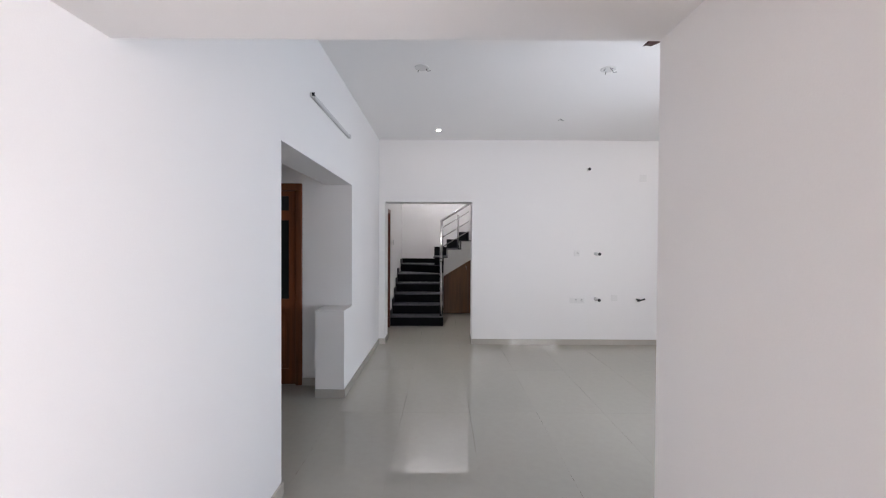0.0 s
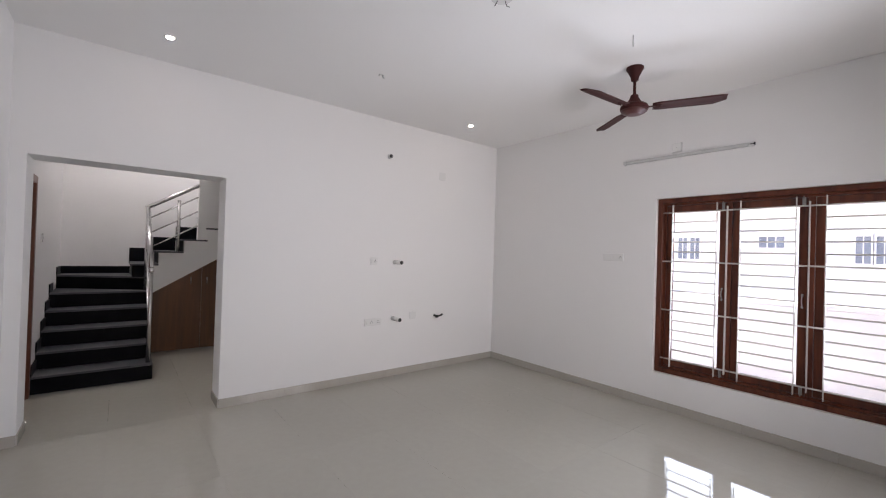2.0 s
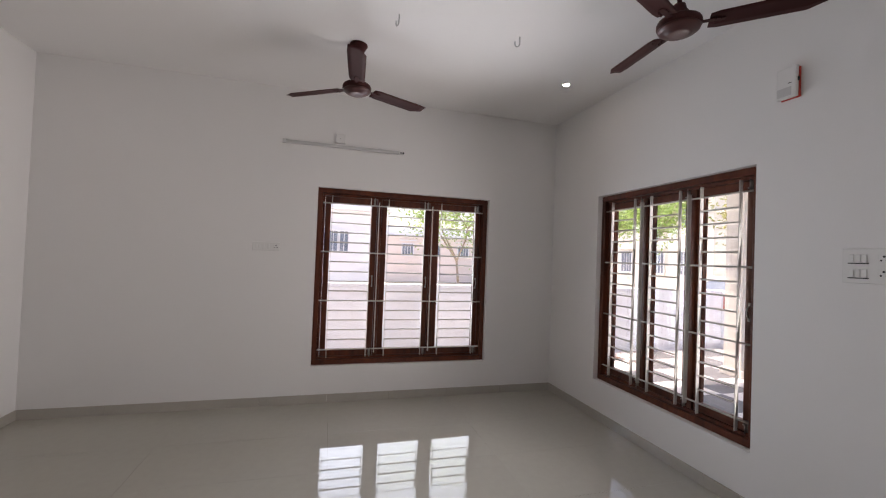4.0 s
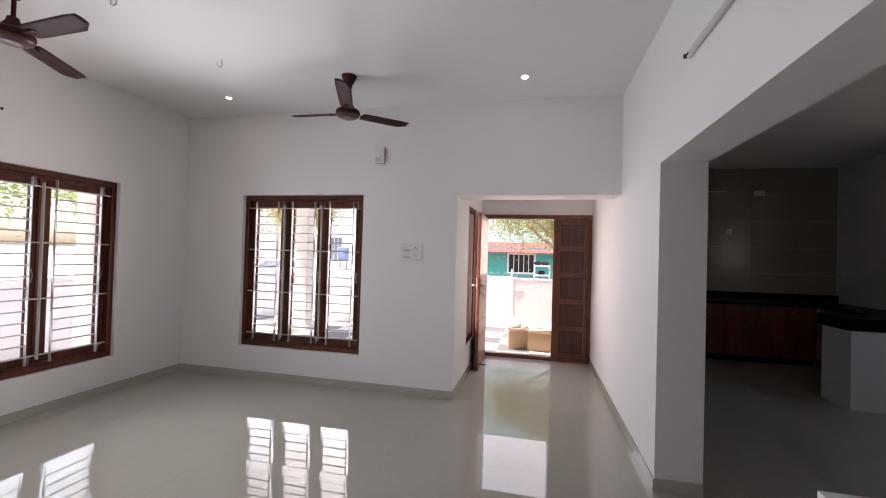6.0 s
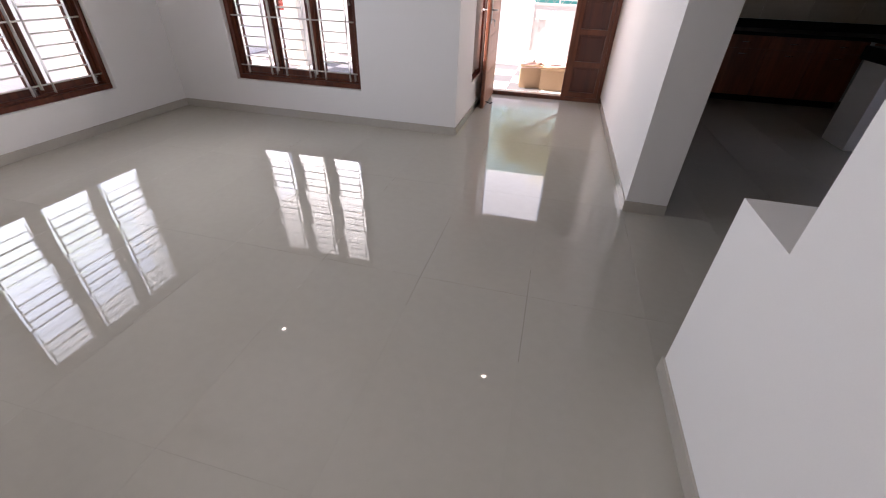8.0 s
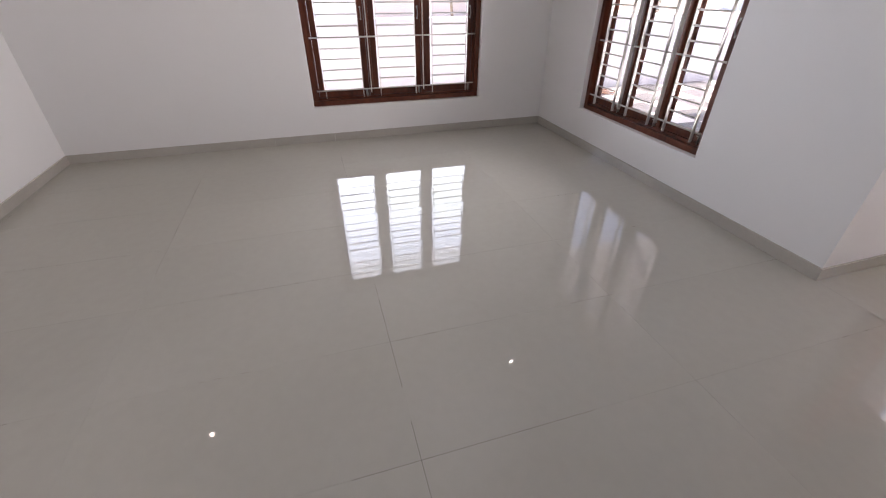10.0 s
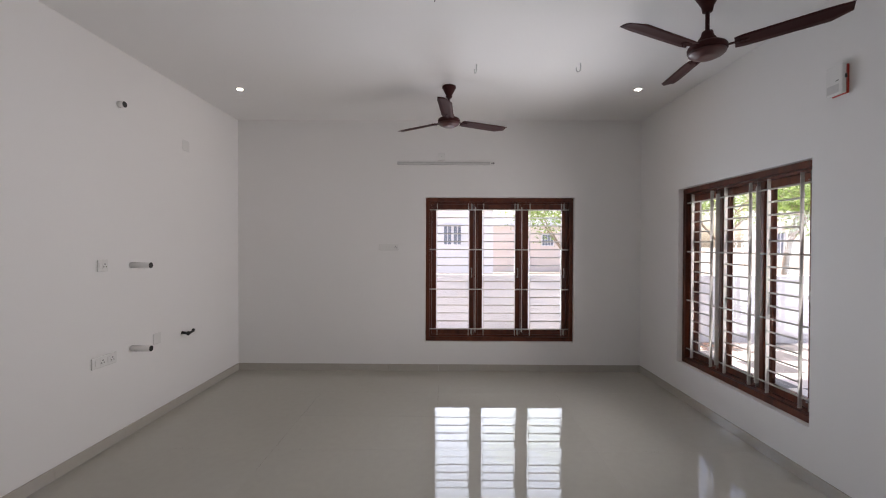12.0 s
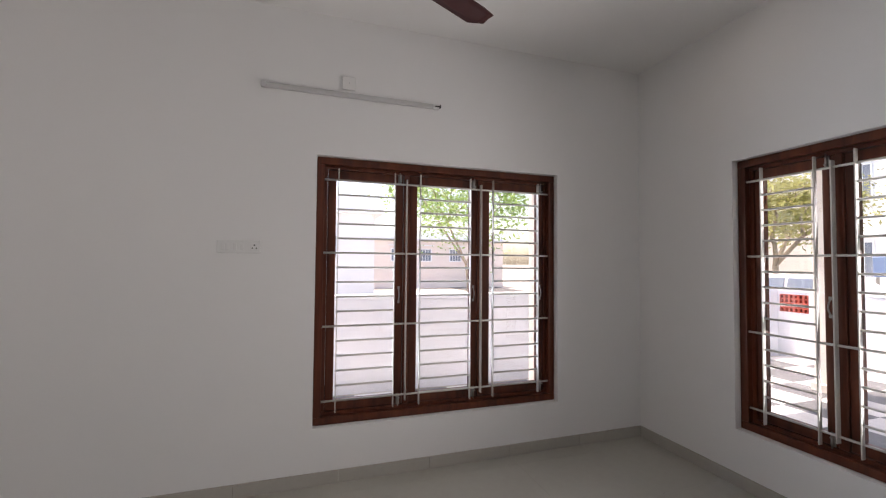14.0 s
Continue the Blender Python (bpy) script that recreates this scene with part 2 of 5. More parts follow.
def rod(bm, p, q, r, r2=None, n=10, caps=True):
    """A round bar from p to q."""
    p, q = Vector(p), Vector(q)
    d = q - p
    turn = d.to_track_quat("Z", "Y").to_matrix()
    a, b = [], []
    for i in range(n):
        c = Vector((math.cos(2 * math.pi * i / n), math.sin(2 * math.pi * i / n), 0))
        a.append(bm.verts.new(p + turn @ (c * r)))
        b.append(bm.verts.new(q + turn @ (c * (r if r2 is None else r2))))
    for i in range(n):
        f = bm.faces.new((a[i], a[(i + 1) % n], b[(i + 1) % n], b[i]))
        f.smooth = True
    if caps:
        bm.faces.new(a[::-1]); bm.faces.new(b)


def lathe(bm, profile, n=32, at=(0, 0, 0)):
    """A turned body from (radius, height) pairs, top to bottom."""
    rings = []
    for r, z in profile:
        rings.append([bm.verts.new((at[0] + max(r, 0.0005) * math.cos(2 * math.pi * i / n), at[1] + max(r, 0.0005) * math.sin(2 * math.pi * i / n), at[2] + z)) for i in range(n)])
    for a, b in zip(rings, rings[1:]):
        for i in range(n):
            f = bm.faces.new((a[i], b[i], b[(i + 1) % n], a[(i + 1) % n]))
            f.smooth = True
    bm.faces.new(rings[0]); bm.faces.new(rings[-1][::-1])


def soften(bm, w, seg=1):
    bmesh.ops.bevel(bm, geom=bm.edges[:], offset=w, segments=seg, affect="EDGES", profile=0.5, clamp_overlap=True)


def part(name, bm, material, parent=None, label=""):
    """One mesh object out of a bmesh, under a thing or a part."""
    bmesh.ops.recalc_face_normals(bm, faces=bm.faces[:])
    me = bpy.data.meshes.new(name)
    bm.to_mesh(me)
    bm.free()
    me.materials.append(material)
    ob = new(name, me)
    if parent is not None:
        ob.parent = parent
    return tagged(ob, label)


def block(name, material, a, b, parent=None, bevel=0.0, label="", m=None):
    bm = bmesh.new()
    box(bm, *a, *b, m)
    if bevel:
        soften(bm, bevel)
    return part(name, bm, material, parent, label)


def thing(name, x=0, y=0, z=0, rz=0, label="", category="", group="", kind=""):
    ob = new(name)
    ob.matrix_basis = pose(x, y, z, 0, 0, rz)
    ob.empty_display_size = 0.1
    return tagged(ob, label, category, group, kind)


def wall_mesh(axis, p0, p1, u0, u1, z0, z1, holes):
    """A wall along an axis ('x' or 'y') between p0 and p1 across, with openings (u0, u1, z0, z1) cut through it."""
    us = sorted({u0, u1, *[h[0] for h in holes], *[h[1] for h in holes]})
    zs = sorted({z0, z1, *[h[2] for h in holes], *[h[3] for h in holes]})
    us, zs = [u for u in us if u0 <= u <= u1], [z for z in zs if z0 <= z <= z1]

    def solid(i, k):
        if not (0 <= i < len(us) - 1 and 0 <= k < len(zs) - 1):
            return False
        u, z = (us[i] + us[i + 1]) / 2, (zs[k] + zs[k + 1]) / 2
        return not any(h[0] < u < h[1] and h[2] < z < h[3] for h in holes)

    bm = bmesh.new()
    at = {}

    def v(u, p, z):
        if (u, p, z) not in at:
            at[(u, p, z)] = bm.verts.new((u, p, z) if axis == "x" else (p, u, z))
        return at[(u, p, z)]

    for i in range(len(us) - 1):
        for k in range(len(zs) - 1):
            if not solid(i, k):
                continue
            a, b, c, d = us[i], us[i + 1], zs[k], zs[k + 1]
            for p in (p0, p1):
                bm.faces.new((v(a, p, c), v(b, p, c), v(b, p, d), v(a, p, d)))
            for ok, q in ((solid(i - 1, k), [(a, c), (a, d)]), (solid(i + 1, k), [(b, c), (b, d)]), (solid(i, k - 1), [(a, c), (b, c)]), (solid(i, k + 1), [(a, d), (b, d)])):
                if not ok:
                    (e, f), (g, h) = q
                    bm.faces.new((v(e, p0, f), v(e, p1, f), v(g, p1, h), v(g, p0, h)))
    return bm


def wall(name, axis, p0, p1, u0, u1, z0, z1, holes=(), material=None, label=""):
    return tagged(part(name, wall_mesh(axis, p0, p1, u0, u1, z0, z1, list(holes)), material or M_WALL), label or "smooth white painted plaster wall", "wall", kind="structure")


# ---- the house: plan in metres ----
WX, EX, SY, NY, TOP = -0.819, 4.008, 0.731, 5.532, 2.985   # hall: west, east, south, north, ceiling
FX, DY = 0.728, -1.2                                     # foyer's east wall, front door
KW, KN, KS = -4.6, 3.775, -2.7                           # kitchen: west, north, south
TH, WT = 0.23, 0.275
W1 = (1.517, 3.288, 0.346, 2.072)   # east window: y, y, z, z
W2 = (1.745, 3.225, 0.352, 2.065)   # south window: x, x, z, z
W3 = (-0.66, -0.04, 0.37, 2.05)      # narrow foyer window: y, y, z, z
OD = (-0.730, 0.545, 0.0, 2.08)    # opening to the stairs
KO = (1.937, KN, 2.07)              # opening to the kitchen
LEDGE = (3.446, 0.83)

wall("wall_north", "x", NY, NY + 0.31, WX, EX, 0, TOP, [OD])
wall("wall_east", "y", EX, EX + TH, SY - TH, NY + 0.31, 0, TOP, [W1])
wall("wall_south", "x", SY - TH, SY, FX, EX, 0, TOP, [W2])
wall("wall_foyer", "y", FX, FX + TH, DY - TH, SY - TH, 0, TOP, [W3])
wall("wall_west", "y", WX - WT, WX, KS - TH, 9.16, 0, TOP, [(KO[0], LEDGE[0], 0, KO[2]), (LEDGE[0], KO[1], LEDGE[1], KO[2]), (5.98, 6.76, 0, 2.06)])
wall("wall_entrance", "x", DY - TH, DY, WX, FX, 2.06, TOP)
wall("beam", "x", 0.40, SY, WX, FX, 2.052, TOP, label="white painted beam over the foyer opening")
wall("wall_kitchen_north", "x", KN, KN + 0.16, KW, WX - WT, 0, TOP, [(-2.206, -1.33, 0, 2.09)])
wall("wall_kitchen_south", "x", KS - TH, KS, KW, WX - WT, 0, TOP)
# the opening is unseen, added to let daylight into the dark kitchen
wall("wall_kitchen_west", "y", KW - TH, KW, KS - TH, KN + 0.16, 0, TOP, [(0.3, 1.3, 1.2, 2.15)])
wall("wall_store_back", "x", KN + 1.2, KN + 1.35, KW, WX - WT, 0, TOP, label="plain wall of the closed room behind the teak door")
# stairwell, open to the floor above
# the high west opening is unseen, made for the lamp that lights the stairs
wall("wall_stair_west", "y", WX - WT, WX, NY + 0.31, 9.16, TOP, 5.6, [(8.14, 8.80, 4.1, 5.3)])
wall("wall_stair_north", "x", 8.93, 9.16, WX, 2.9, 0, 5.6)
wall("wall_stair_east", "y", 2.7, 2.93, NY + 0.31, 8.93, 0, 5.6)
wall("wall_stair_south", "x", 6.62, 6.82, WX, 2.7, TOP + 0.15, 5.6)
bm = bmesh.new()
# the last slab is unseen, added to keep the wall beside the upper flight dark
for a, b in (((KW - TH, KS - TH), (WX, NY + 0.31)), ((WX, DY - TH), (FX + TH, NY + 0.31)), ((FX + TH, SY - TH), (EX + TH, NY + 0.31)), ((WX - WT, NY + 0.31), (2.93, 6.82)), ((0.70, 6.82), (2.93, 8.02))):
    box(bm, a[0], a[1], TOP, b[0], b[1], TOP + 0.15)
tagged(part("ceiling", bm, M_CEIL), "flat white painted ceiling", "ceiling", kind="structure")
bm = bmesh.new()
box(bm, WX - WT, 6.6, 5.6, 2.93, 9.16, 5.75)
tagged(part("ceiling_stair", bm, M_CEIL), "white ceiling of the stairwell", "ceiling", kind="structure")


# ---- daylight that comes in through the panes and the open door ----
def sky_lamp(name, eye, target, w, h, watts, colour=(0.84, 0.925, 1.0), spread=112):
    ob = new(name, bpy.data.lights.new(name, "AREA"))
    ob.data.shape, ob.data.size, ob.data.size_y, ob.data.energy, ob.data.color = "RECTANGLE", w, h, watts, colour
    ob.data.spread = radians(spread)
    ob.matrix_world = look(eye, target)
    return ob


RISING = 0.28   # rise over two metres: much of this light comes up from the bright yard
for i, k in [(i, k) for i in range(3) for k in range(3)]:
    for (u0, u1, z0, z1), p in ((W1, "east"), (W2, "south")):
        pw, hh = (u1 - u0 - 0.004 - 0.138 - 0.09) / 3, (z1 - z0 - 0.26) / 3
        u, z = (u0 + u1) / 2 + (u1 - u0) / 2 - 0.071 - i * (pw + 0.045) - pw / 2, z0 + 0.13 + hh * (k + 0.5)
        if p == "east":
            sky_lamp("daylight_east", (EX + 0.075, u, z), (EX - 1.925, u, z + RISING), pw - 0.10, hh + 0.038, 0.93, (0.64, 0.82, 1.0))
        else:
            sky_lamp("daylight_south", (u, SY - 0.078, z), (u, SY + 1.922, z + RISING), pw - 0.10, hh + 0.038, 0.93)
sky_lamp("daylight_door", (0.175, DY - 0.10, 1.58), (0.175, DY + 2.0, 1.58), 0.90, 0.80, 1.2, (0.96, 0.975, 0.97), spread=140)
sky_lamp("daylight_foyer", (FX - 0.004, (W3[0] + W3[1]) / 2, 1.25), (-1.0, (W3[0] + W3[1]) / 2, 1.25), 0.36, 1.40, 4.3, (0.94, 0.96, 1.0), spread=136)
# added lamp in the unseen stair opening, brightens the stairwell walls
sky_lamp("added_light_stairs", (WX - 0.05, 8.47, 4.70), (2.0, 8.47, 4.4), 0.64, 1.15, 30.0, spread=170)

# ---- windows ----
def window(name, w, h, m, panes=3, label=""):
    """A wooden casement window with an iron grill. Local x to the right and z up from the middle of its sill, y to the outside."""
    win = thing(name, label=label or "dark-stained wooden casement window with a pale iron grill", category="window", kind="structure")
    win.matrix_basis = m
    fw, st, mu, sa, top = 0.047, 0.022, 0.045, 0.056, 0.066
    bm = bmesh.new()
    for a in ((-w / 2, 0, 0, w / 2, 0.11, fw), (-w / 2, 0, h - fw, w / 2, 0.11, h), (-w / 2, 0.001, fw, -w / 2 + fw, 0.11, h - fw), (w / 2 - fw, 0.001, fw, w / 2, 0.11, h - fw)):
        box(bm, *a)
    soften(bm, 0.003)
    part("window_frame", bm, M_TEAK, win)
    bm = bmesh.new()
    f2 = fw + st
    for a in ((-w / 2 + fw, 0.04, fw, w / 2 - fw, 0.108, f2), (-w / 2 + fw, 0.04, h - f2, w / 2 - fw, 0.108, h - fw), (-w / 2 + fw, 0.041, f2, -w / 2 + f2, 0.108, h - f2), (w / 2 - f2, 0.041, f2, w / 2 - fw, 0.108, h - f2)):
        box(bm, *a)
    soften(bm, 0.002)
    part("inner_stop", bm, M_TEAK, win)
    pw = (w - 2 * f2 - (panes - 1) * mu) / panes
    zb = [fw + 0.095, 0, 0, h - fw - 0.095]
    zb[1], zb[2] = zb[0] + (zb[3] - zb[0]) / 3, zb[0] + 2 * (zb[3] - zb[0]) / 3
    for i in range(panes):
        x0 = -w / 2 + f2 + i * (pw + mu)
        x1 = x0 + pw
        if i < panes - 1:
            block("mullion", M_TEAK, (x1 + 0.001, 0.042, f2), (x1 + mu - 0.001, 0.108, h - f2), win, 0.003)
        bm = bmesh.new()
        for a in ((x0 + 0.002, 0.055, f2 + 0.002, x1 - 0.002, 0.092, f2 + top), (x0 + 0.002, 0.055, h - f2 - top, x1 - 0.002, 0.092, h - f2 - 0.002), (x0 + 0.002, 0.0552, f2 + top, x0 + sa, 0.092, h - f2 - top), (x1 - sa, 0.0552, f2 + top, x1 - 0.002, 0.092, h - f2 - top)):
            box(bm, *a)
        soften(bm, 0.003)
        sash = part("sash", bm, M_TEAK, win)
        pane = block("pane", M_GLASS, (x0 + sa - 0.005, 0.071, f2 + top - 0.005), (x1 - sa + 0.005, 0.075, h - f2 - top + 0.005), sash)
        pane.visible_shadow = False
        # pull handle and two bolts on the closing stile
        hx = x1 - sa * 0.5
        bm = bmesh.new()
        zc = h * 0.475
        pts = [Vector((hx, 0.055 - 0.022 * math.sin(math.pi * k / 8), zc - 0.045 + 0.09 * k / 8)) for k in range(9)]
        for a, b in zip(pts, pts[1:]):
            rod(bm, a, b, 0.0045, n=6)
        box(bm, hx - 0.007, 0.05, zc - 0.058, hx + 0.007, 0.056, zc - 0.04)
        box(bm, hx - 0.007, 0.05, zc + 0.04, hx + 0.007, 0.056, zc + 0.058)
        part("handle", bm, M_DULL, sash)
        for z0, z1, kz in ((fw + 0.012, fw + 0.095, fw + 0.075), (h - fw - 0.095, h - fw - 0.012, h - fw - 0.075)):
            bm = bmesh.new()
            box(bm, hx - 0.011, 0.048, z0, hx + 0.011, 0.056, z1)
            rod(bm, (hx, 0.043, z0), (hx, 0.043, z1), 0.006, n=6)
            rod(bm, (hx, 0.043, kz), (hx + 0.004, 0.02, kz), 0.005, n=6)
            part("bolt", bm, M_DULL, sash)
        # the pane's two flat bars and the rods between them
        g0, g1 = x0 + sa + 0.012, x1 - sa - 0.012
        for gx in (g0, g1):
            block("grill_bar", M_GRILL, (gx - 0.003, 0.003, fw + 0.02), (gx + 0.003, 0.028, h - fw - 0.02), win)
        for k in range(3):
            for q in range(1, 5):
                z = zb[k] + (zb[k + 1] - zb[k]) * q / 5
                bm = bmesh.new()
                rod(bm, (g0 - 0.006, 0.019, z), (g1 + 0.006, 0.019, z), 0.0066, n=8)
                part("grill_rod", bm, M_GRILL, win)
        if i < panes - 1:
            block("grill_bar", M_GRILL, (x1 + mu / 2 - 0.003 - 0.008, -0.004, zb[0] - 0.035), (x1 + mu / 2 + 0.003 - 0.008, 0.030, zb[3] + 0.035), win)
    for z in zb:
        bm = bmesh.new()
        rod(bm, (-w / 2 + fw - 0.004, 0.019, z), (w / 2 - fw + 0.004, 0.019, z), 0.0068, n=8)
        part("grill_rail", bm, M_GRILL, win)
    return win


w1 = window("window_1", W1[1] - W1[0] - 0.004, W1[3] - W1[2] - 0.004, pose(EX + 0.042, (W1[0] + W1[1]) / 2, W1[2] + 0.002, 0, 0, -90))
w2 = window("window_2", W2[1] - W2[0] - 0.004, W2[3] - W2[2] - 0.004, pose((W2[0] + W2[1]) / 2, SY - 0.045, W2[2] + 0.002, 0, 0, 180))
w3 = window("window_3", W3[1] - W3[0] - 0.004, W3[3] - W3[2] - 0.004, pose(FX + 0.014, (W3[0] + W3[1]) / 2, W3[2] + 0.002, 0, 0, -90), panes=2)

# ---- front door ----
ed = thing("door_1", 0, DY, 0, label="open front door of dark red-brown wood with a fixed panelled side", category="door", kind="structure")
bm = bmesh.new()
L, R, S = 0.73, WX + 0.004, -0.30   # hinge side, far side, post between leaf and fixed panel
for a in ((R, -0.11, 2.0, L, 0.01, 2.056), (L - 0.075, -0.11, 0.0, L, 0.009, 2.0), (S - 0.055, -0.11, 0.0, S, 0.009, 2.0), (R, -0.11, 0.0, R + 0.05, 0.009, 2.0), (S, -0.11, 0.0, L - 0.075, 0.008, 0.05), (R + 0.05, -0.11, 0.0, S - 0.055, 0.008, 0.05)):
    box(bm, *a)
soften(bm, 0.004)
part("door_frame", bm, M_DOOR, ed)
side = thing("side_panel", 0, 0, 0)
side.parent = ed
x0, x1, rz = R + 0.05, S - 0.055, 0.065
hz = (1.95 - 6 * rz) / 5
bm = bmesh.new()
for k in range(6):
    z = 0.05 + k * (hz + rz)
    box(bm, x0, -0.06, z, x1, -0.012, z + rz)
box(bm, x0, -0.06, 0.05, x0 + 0.045, -0.0115, 2.0)
box(bm, x1 - 0.045, -0.06, 0.05, x1, -0.0115, 2.0)
soften(bm, 0.003)
part("side_frame", bm, M_DOOR, side)
for k in range(5):
    z = 0.05 + rz + k * (hz + rz)
    bm = bmesh.new()
    box(bm, x0 + 0.046, -0.05, z + 0.001, x1 - 0.046, -0.035, z + hz - 0.001)
    box(bm, x0 + 0.066, -0.05, z + 0.021, x1 - 0.066, -0.028, z + hz - 0.021)
    soften(bm, 0.003)
    part("panel", bm, M_PANEL, side)

leaf = thing("door_leaf", 0.668, DY + 0.005, 0.012, 90.5, label="front door leaf of lighter veneer, standing wide open", category="door", kind="structure")
LW, LH = 0.86, 1.985
bm = bmesh.new()
box(bm, 0, 0, 0, LW, 0.036, LH)
soften(bm, 0.002)
part("core", bm, M_DOOR, leaf)
n = 10
for k in range(n):
    z0, z1 = LH * k / n, LH * (k + 1) / n
    block("board", M_LEAF, (0.012, 0.0362, z0 + 0.004), (LW - 0.012, 0.043, z1 - 0.002), leaf, 0.002)
for s, y0, y1 in ((1, 0.043, 0.05), (-1, -0.007, 0.0)):
    block("lock_plate", M_DULL, (LW - 0.09, y0, 0.92), (LW - 0.045, y1, 1.16), leaf, 0.003)
    bm = bmesh.new()
    yy = y1 if s > 0 else y0
    rod(bm, (LW - 0.066, yy, 1.06), (LW - 0.066, yy + s * 0.05, 1.06), 0.009, n=10)
    rod(bm, (LW - 0.062, yy + s * 0.045, 1.06), (LW - 0.19, yy + s * 0.045, 1.055), 0.009, 0.007, n=10)
    part("lever_handle", bm, M_DULL, leaf)
bm = bmesh.new()
rod(bm, (LW - 0.066, 0.05, 0.97), (LW - 0.066, 0.085, 0.965), 0.004, n=6)
lathe(bm, [(0.002, 0.012), (0.012, 0.008), (0.012, -0.008), (0.002, -0.012)], 8, (LW - 0.066, 0.085, 0.955))
rod(bm, (LW - 0.066, 0.085, 0.95), (LW - 0.06, 0.09, 0.89), 0.006, 0.004, n=6)
part("key_bunch", bm, M_DULL, leaf)
bm = bmesh.new()
rod(bm, (LW - 0.16, 0.045, 0.05), (LW - 0.16, 0.10, 0.03), 0.006, n=6)
rod(bm, (LW - 0.16, 0.10, 0.03), (LW - 0.16, 0.13, 0.045), 0.006, n=6)
part("door_stop", bm, M_BLACK, leaf)
for z in (0.25, 1.0, 1.72):
    bm = bmesh.new()
    rod(bm, (-0.004, 0.018, z), (-0.004, 0.018, z + 0.1), 0.007, n=8)
    part("hinge", bm, M_DULL, leaf)

# ---- teak double door behind the kitchen opening ----
td = thing("door_2", -1.768, KN - 0.012, 0, label="closed honey-brown teak double door with dark glass panes", category="door", kind="structure")
bm = bmesh.new()
TW, THH, ST = 0.868, 2.085, 0.074
for a in ((-TW / 2, 0, THH - 0.07, TW / 2, 0.1, THH), (-TW / 2, 0.001, 0, -TW / 2 + 0.065, 0.1, THH - 0.07), (TW / 2 - 0.065, 0.001, 0, TW / 2, 0.1, THH - 0.07)):
    box(bm, *a)
soften(bm, 0.005)
part("door_frame", bm, M_TEAKD, td)
for s in (-1, 1):
    lf = thing("leaf", 0, 0.02, 0.008)
    lf.parent = td
    a0, a1 = (0.002, TW / 2 - 0.067) if s > 0 else (-TW / 2 + 0.067, -0.002)
    rails = ((0, 0.16), (0.785, 0.885), (1.70, 1.80), (1.95, 2.0))
    bm = bmesh.new()
    for z0, z1 in rails:
        box(bm, a0, 0, z0, a1, 0.04, z1)
    box(bm, a0, -0.0005, 0, a0 + ST, 0.04, 2.0)
    box(bm, a1 - ST, -0.0005, 0, a1, 0.04, 2.0)
    soften(bm, 0.004)
    part("leaf_frame", bm, M_TEAKD, lf)
    for z0, z1, mt, nm in ((0.885, 1.70, M_DARKGL, "glass"), (1.80, 1.95, M_DARK, "glass")):
        block(nm, mt, (a0 + ST - 0.005, 0.018, z0 - 0.005), (a1 - ST + 0.005, 0.024, z1 + 0.005), lf)
    bm = bmesh.new()
    box(bm, a0 + ST + 0.001, 0.014, 0.161, a1 - ST - 0.001, 0.03, 0.784)
    box(bm, a0 + ST + 0.03, 0.004, 0.20, a1 - ST - 0.03, 0.03, 0.745)
    soften(bm, 0.006)
    part("panel", bm, M_TEAKD, lf)
    hx = 0.045 * s
    bm = bmesh.new()
    rod(bm, (hx, -0.035, 1.055), (hx, -0.035, 1.205), 0.007, n=8)
    for z in (1.05, 1.21):
        rod(bm, (hx, 0.0, z), (hx, -0.035, z), 0.011, 0.008, n=8)
    part("pull_handle", bm, M_STEEL, lf)
bm = bmesh.new()
rod(bm, (-0.14, -0.004, 0.85), (0.16, -0.004, 0.85), 0.008, n=8)
box(bm, -0.11, 0.004, 0.835, -0.04, 0.0195, 0.865)
box(bm, 0.04, 0.004, 0.835, 0.11, 0.0195, 0.865)
box(bm, -0.012, -0.02, 0.755, 0.03, 0.0, 0.845)
part("aldrop_latch", bm, M_STEEL, td, "steel sliding latch with a padlock hasp")

# ---- skirting ----
def skirt(a, b, inward, h=0.078, t=0.011):
    """A run of skirting tiles along a wall from a to b, standing proud on the side inward."""
    a, b, n = Vector((*a, 0)), Vector((*b, 0)), Vector((*inward, 0))
    d = (b - a).normalized()
    length = (b - a).length
    base = thing("baseboard", label="grey-beige polished tile skirting", category="skirting", kind="structure")
    k = max(1, round(length / 0.6))
    for i in range(k):
        p, q = a + d * (length * i / k + 0.0008), a + d * (length * (i + 1) / k - 0.0008)
        c = q + n * t
        bm = bmesh.new()
        box(bm, min(p.x, c.x), min(p.y, c.y), 0.0005, max(p.x, c.x), max(p.y, c.y), h)
        part("skirting_tile", bm, M_SKIRT, base)


skirt((OD[1], NY), (EX, NY), (0, -1))
skirt((WX, NY), (OD[0], NY), (0, -1))
skirt((EX, SY), (EX, NY - 0.011), (-1, 0))
skirt((FX, SY), (EX - 0.011, SY), (0, 1))
skirt((FX, DY + 0.02), (FX, SY + 0.011), (-1, 0))
skirt((WX, DY + 0.02), (WX, KO[0]), (1, 0))
skirt((WX, LEDGE[0]), (WX, NY - 0.011), (1, 0))
skirt((WX - WT, LEDGE[0]), (WX + 0.011, LEDGE[0]), (0, -1))
skirt((WX - WT, KO[0]), (WX + 0.011, KO[0]), (0, 1))
skirt((-1.33, KN), (WX - WT, KN), (0, -1))
skirt((OD[0], NY), (OD[0], NY + 0.31), (1, 0))
skirt((OD[1], NY), (OD[1], NY + 0.31), (-1, 0))

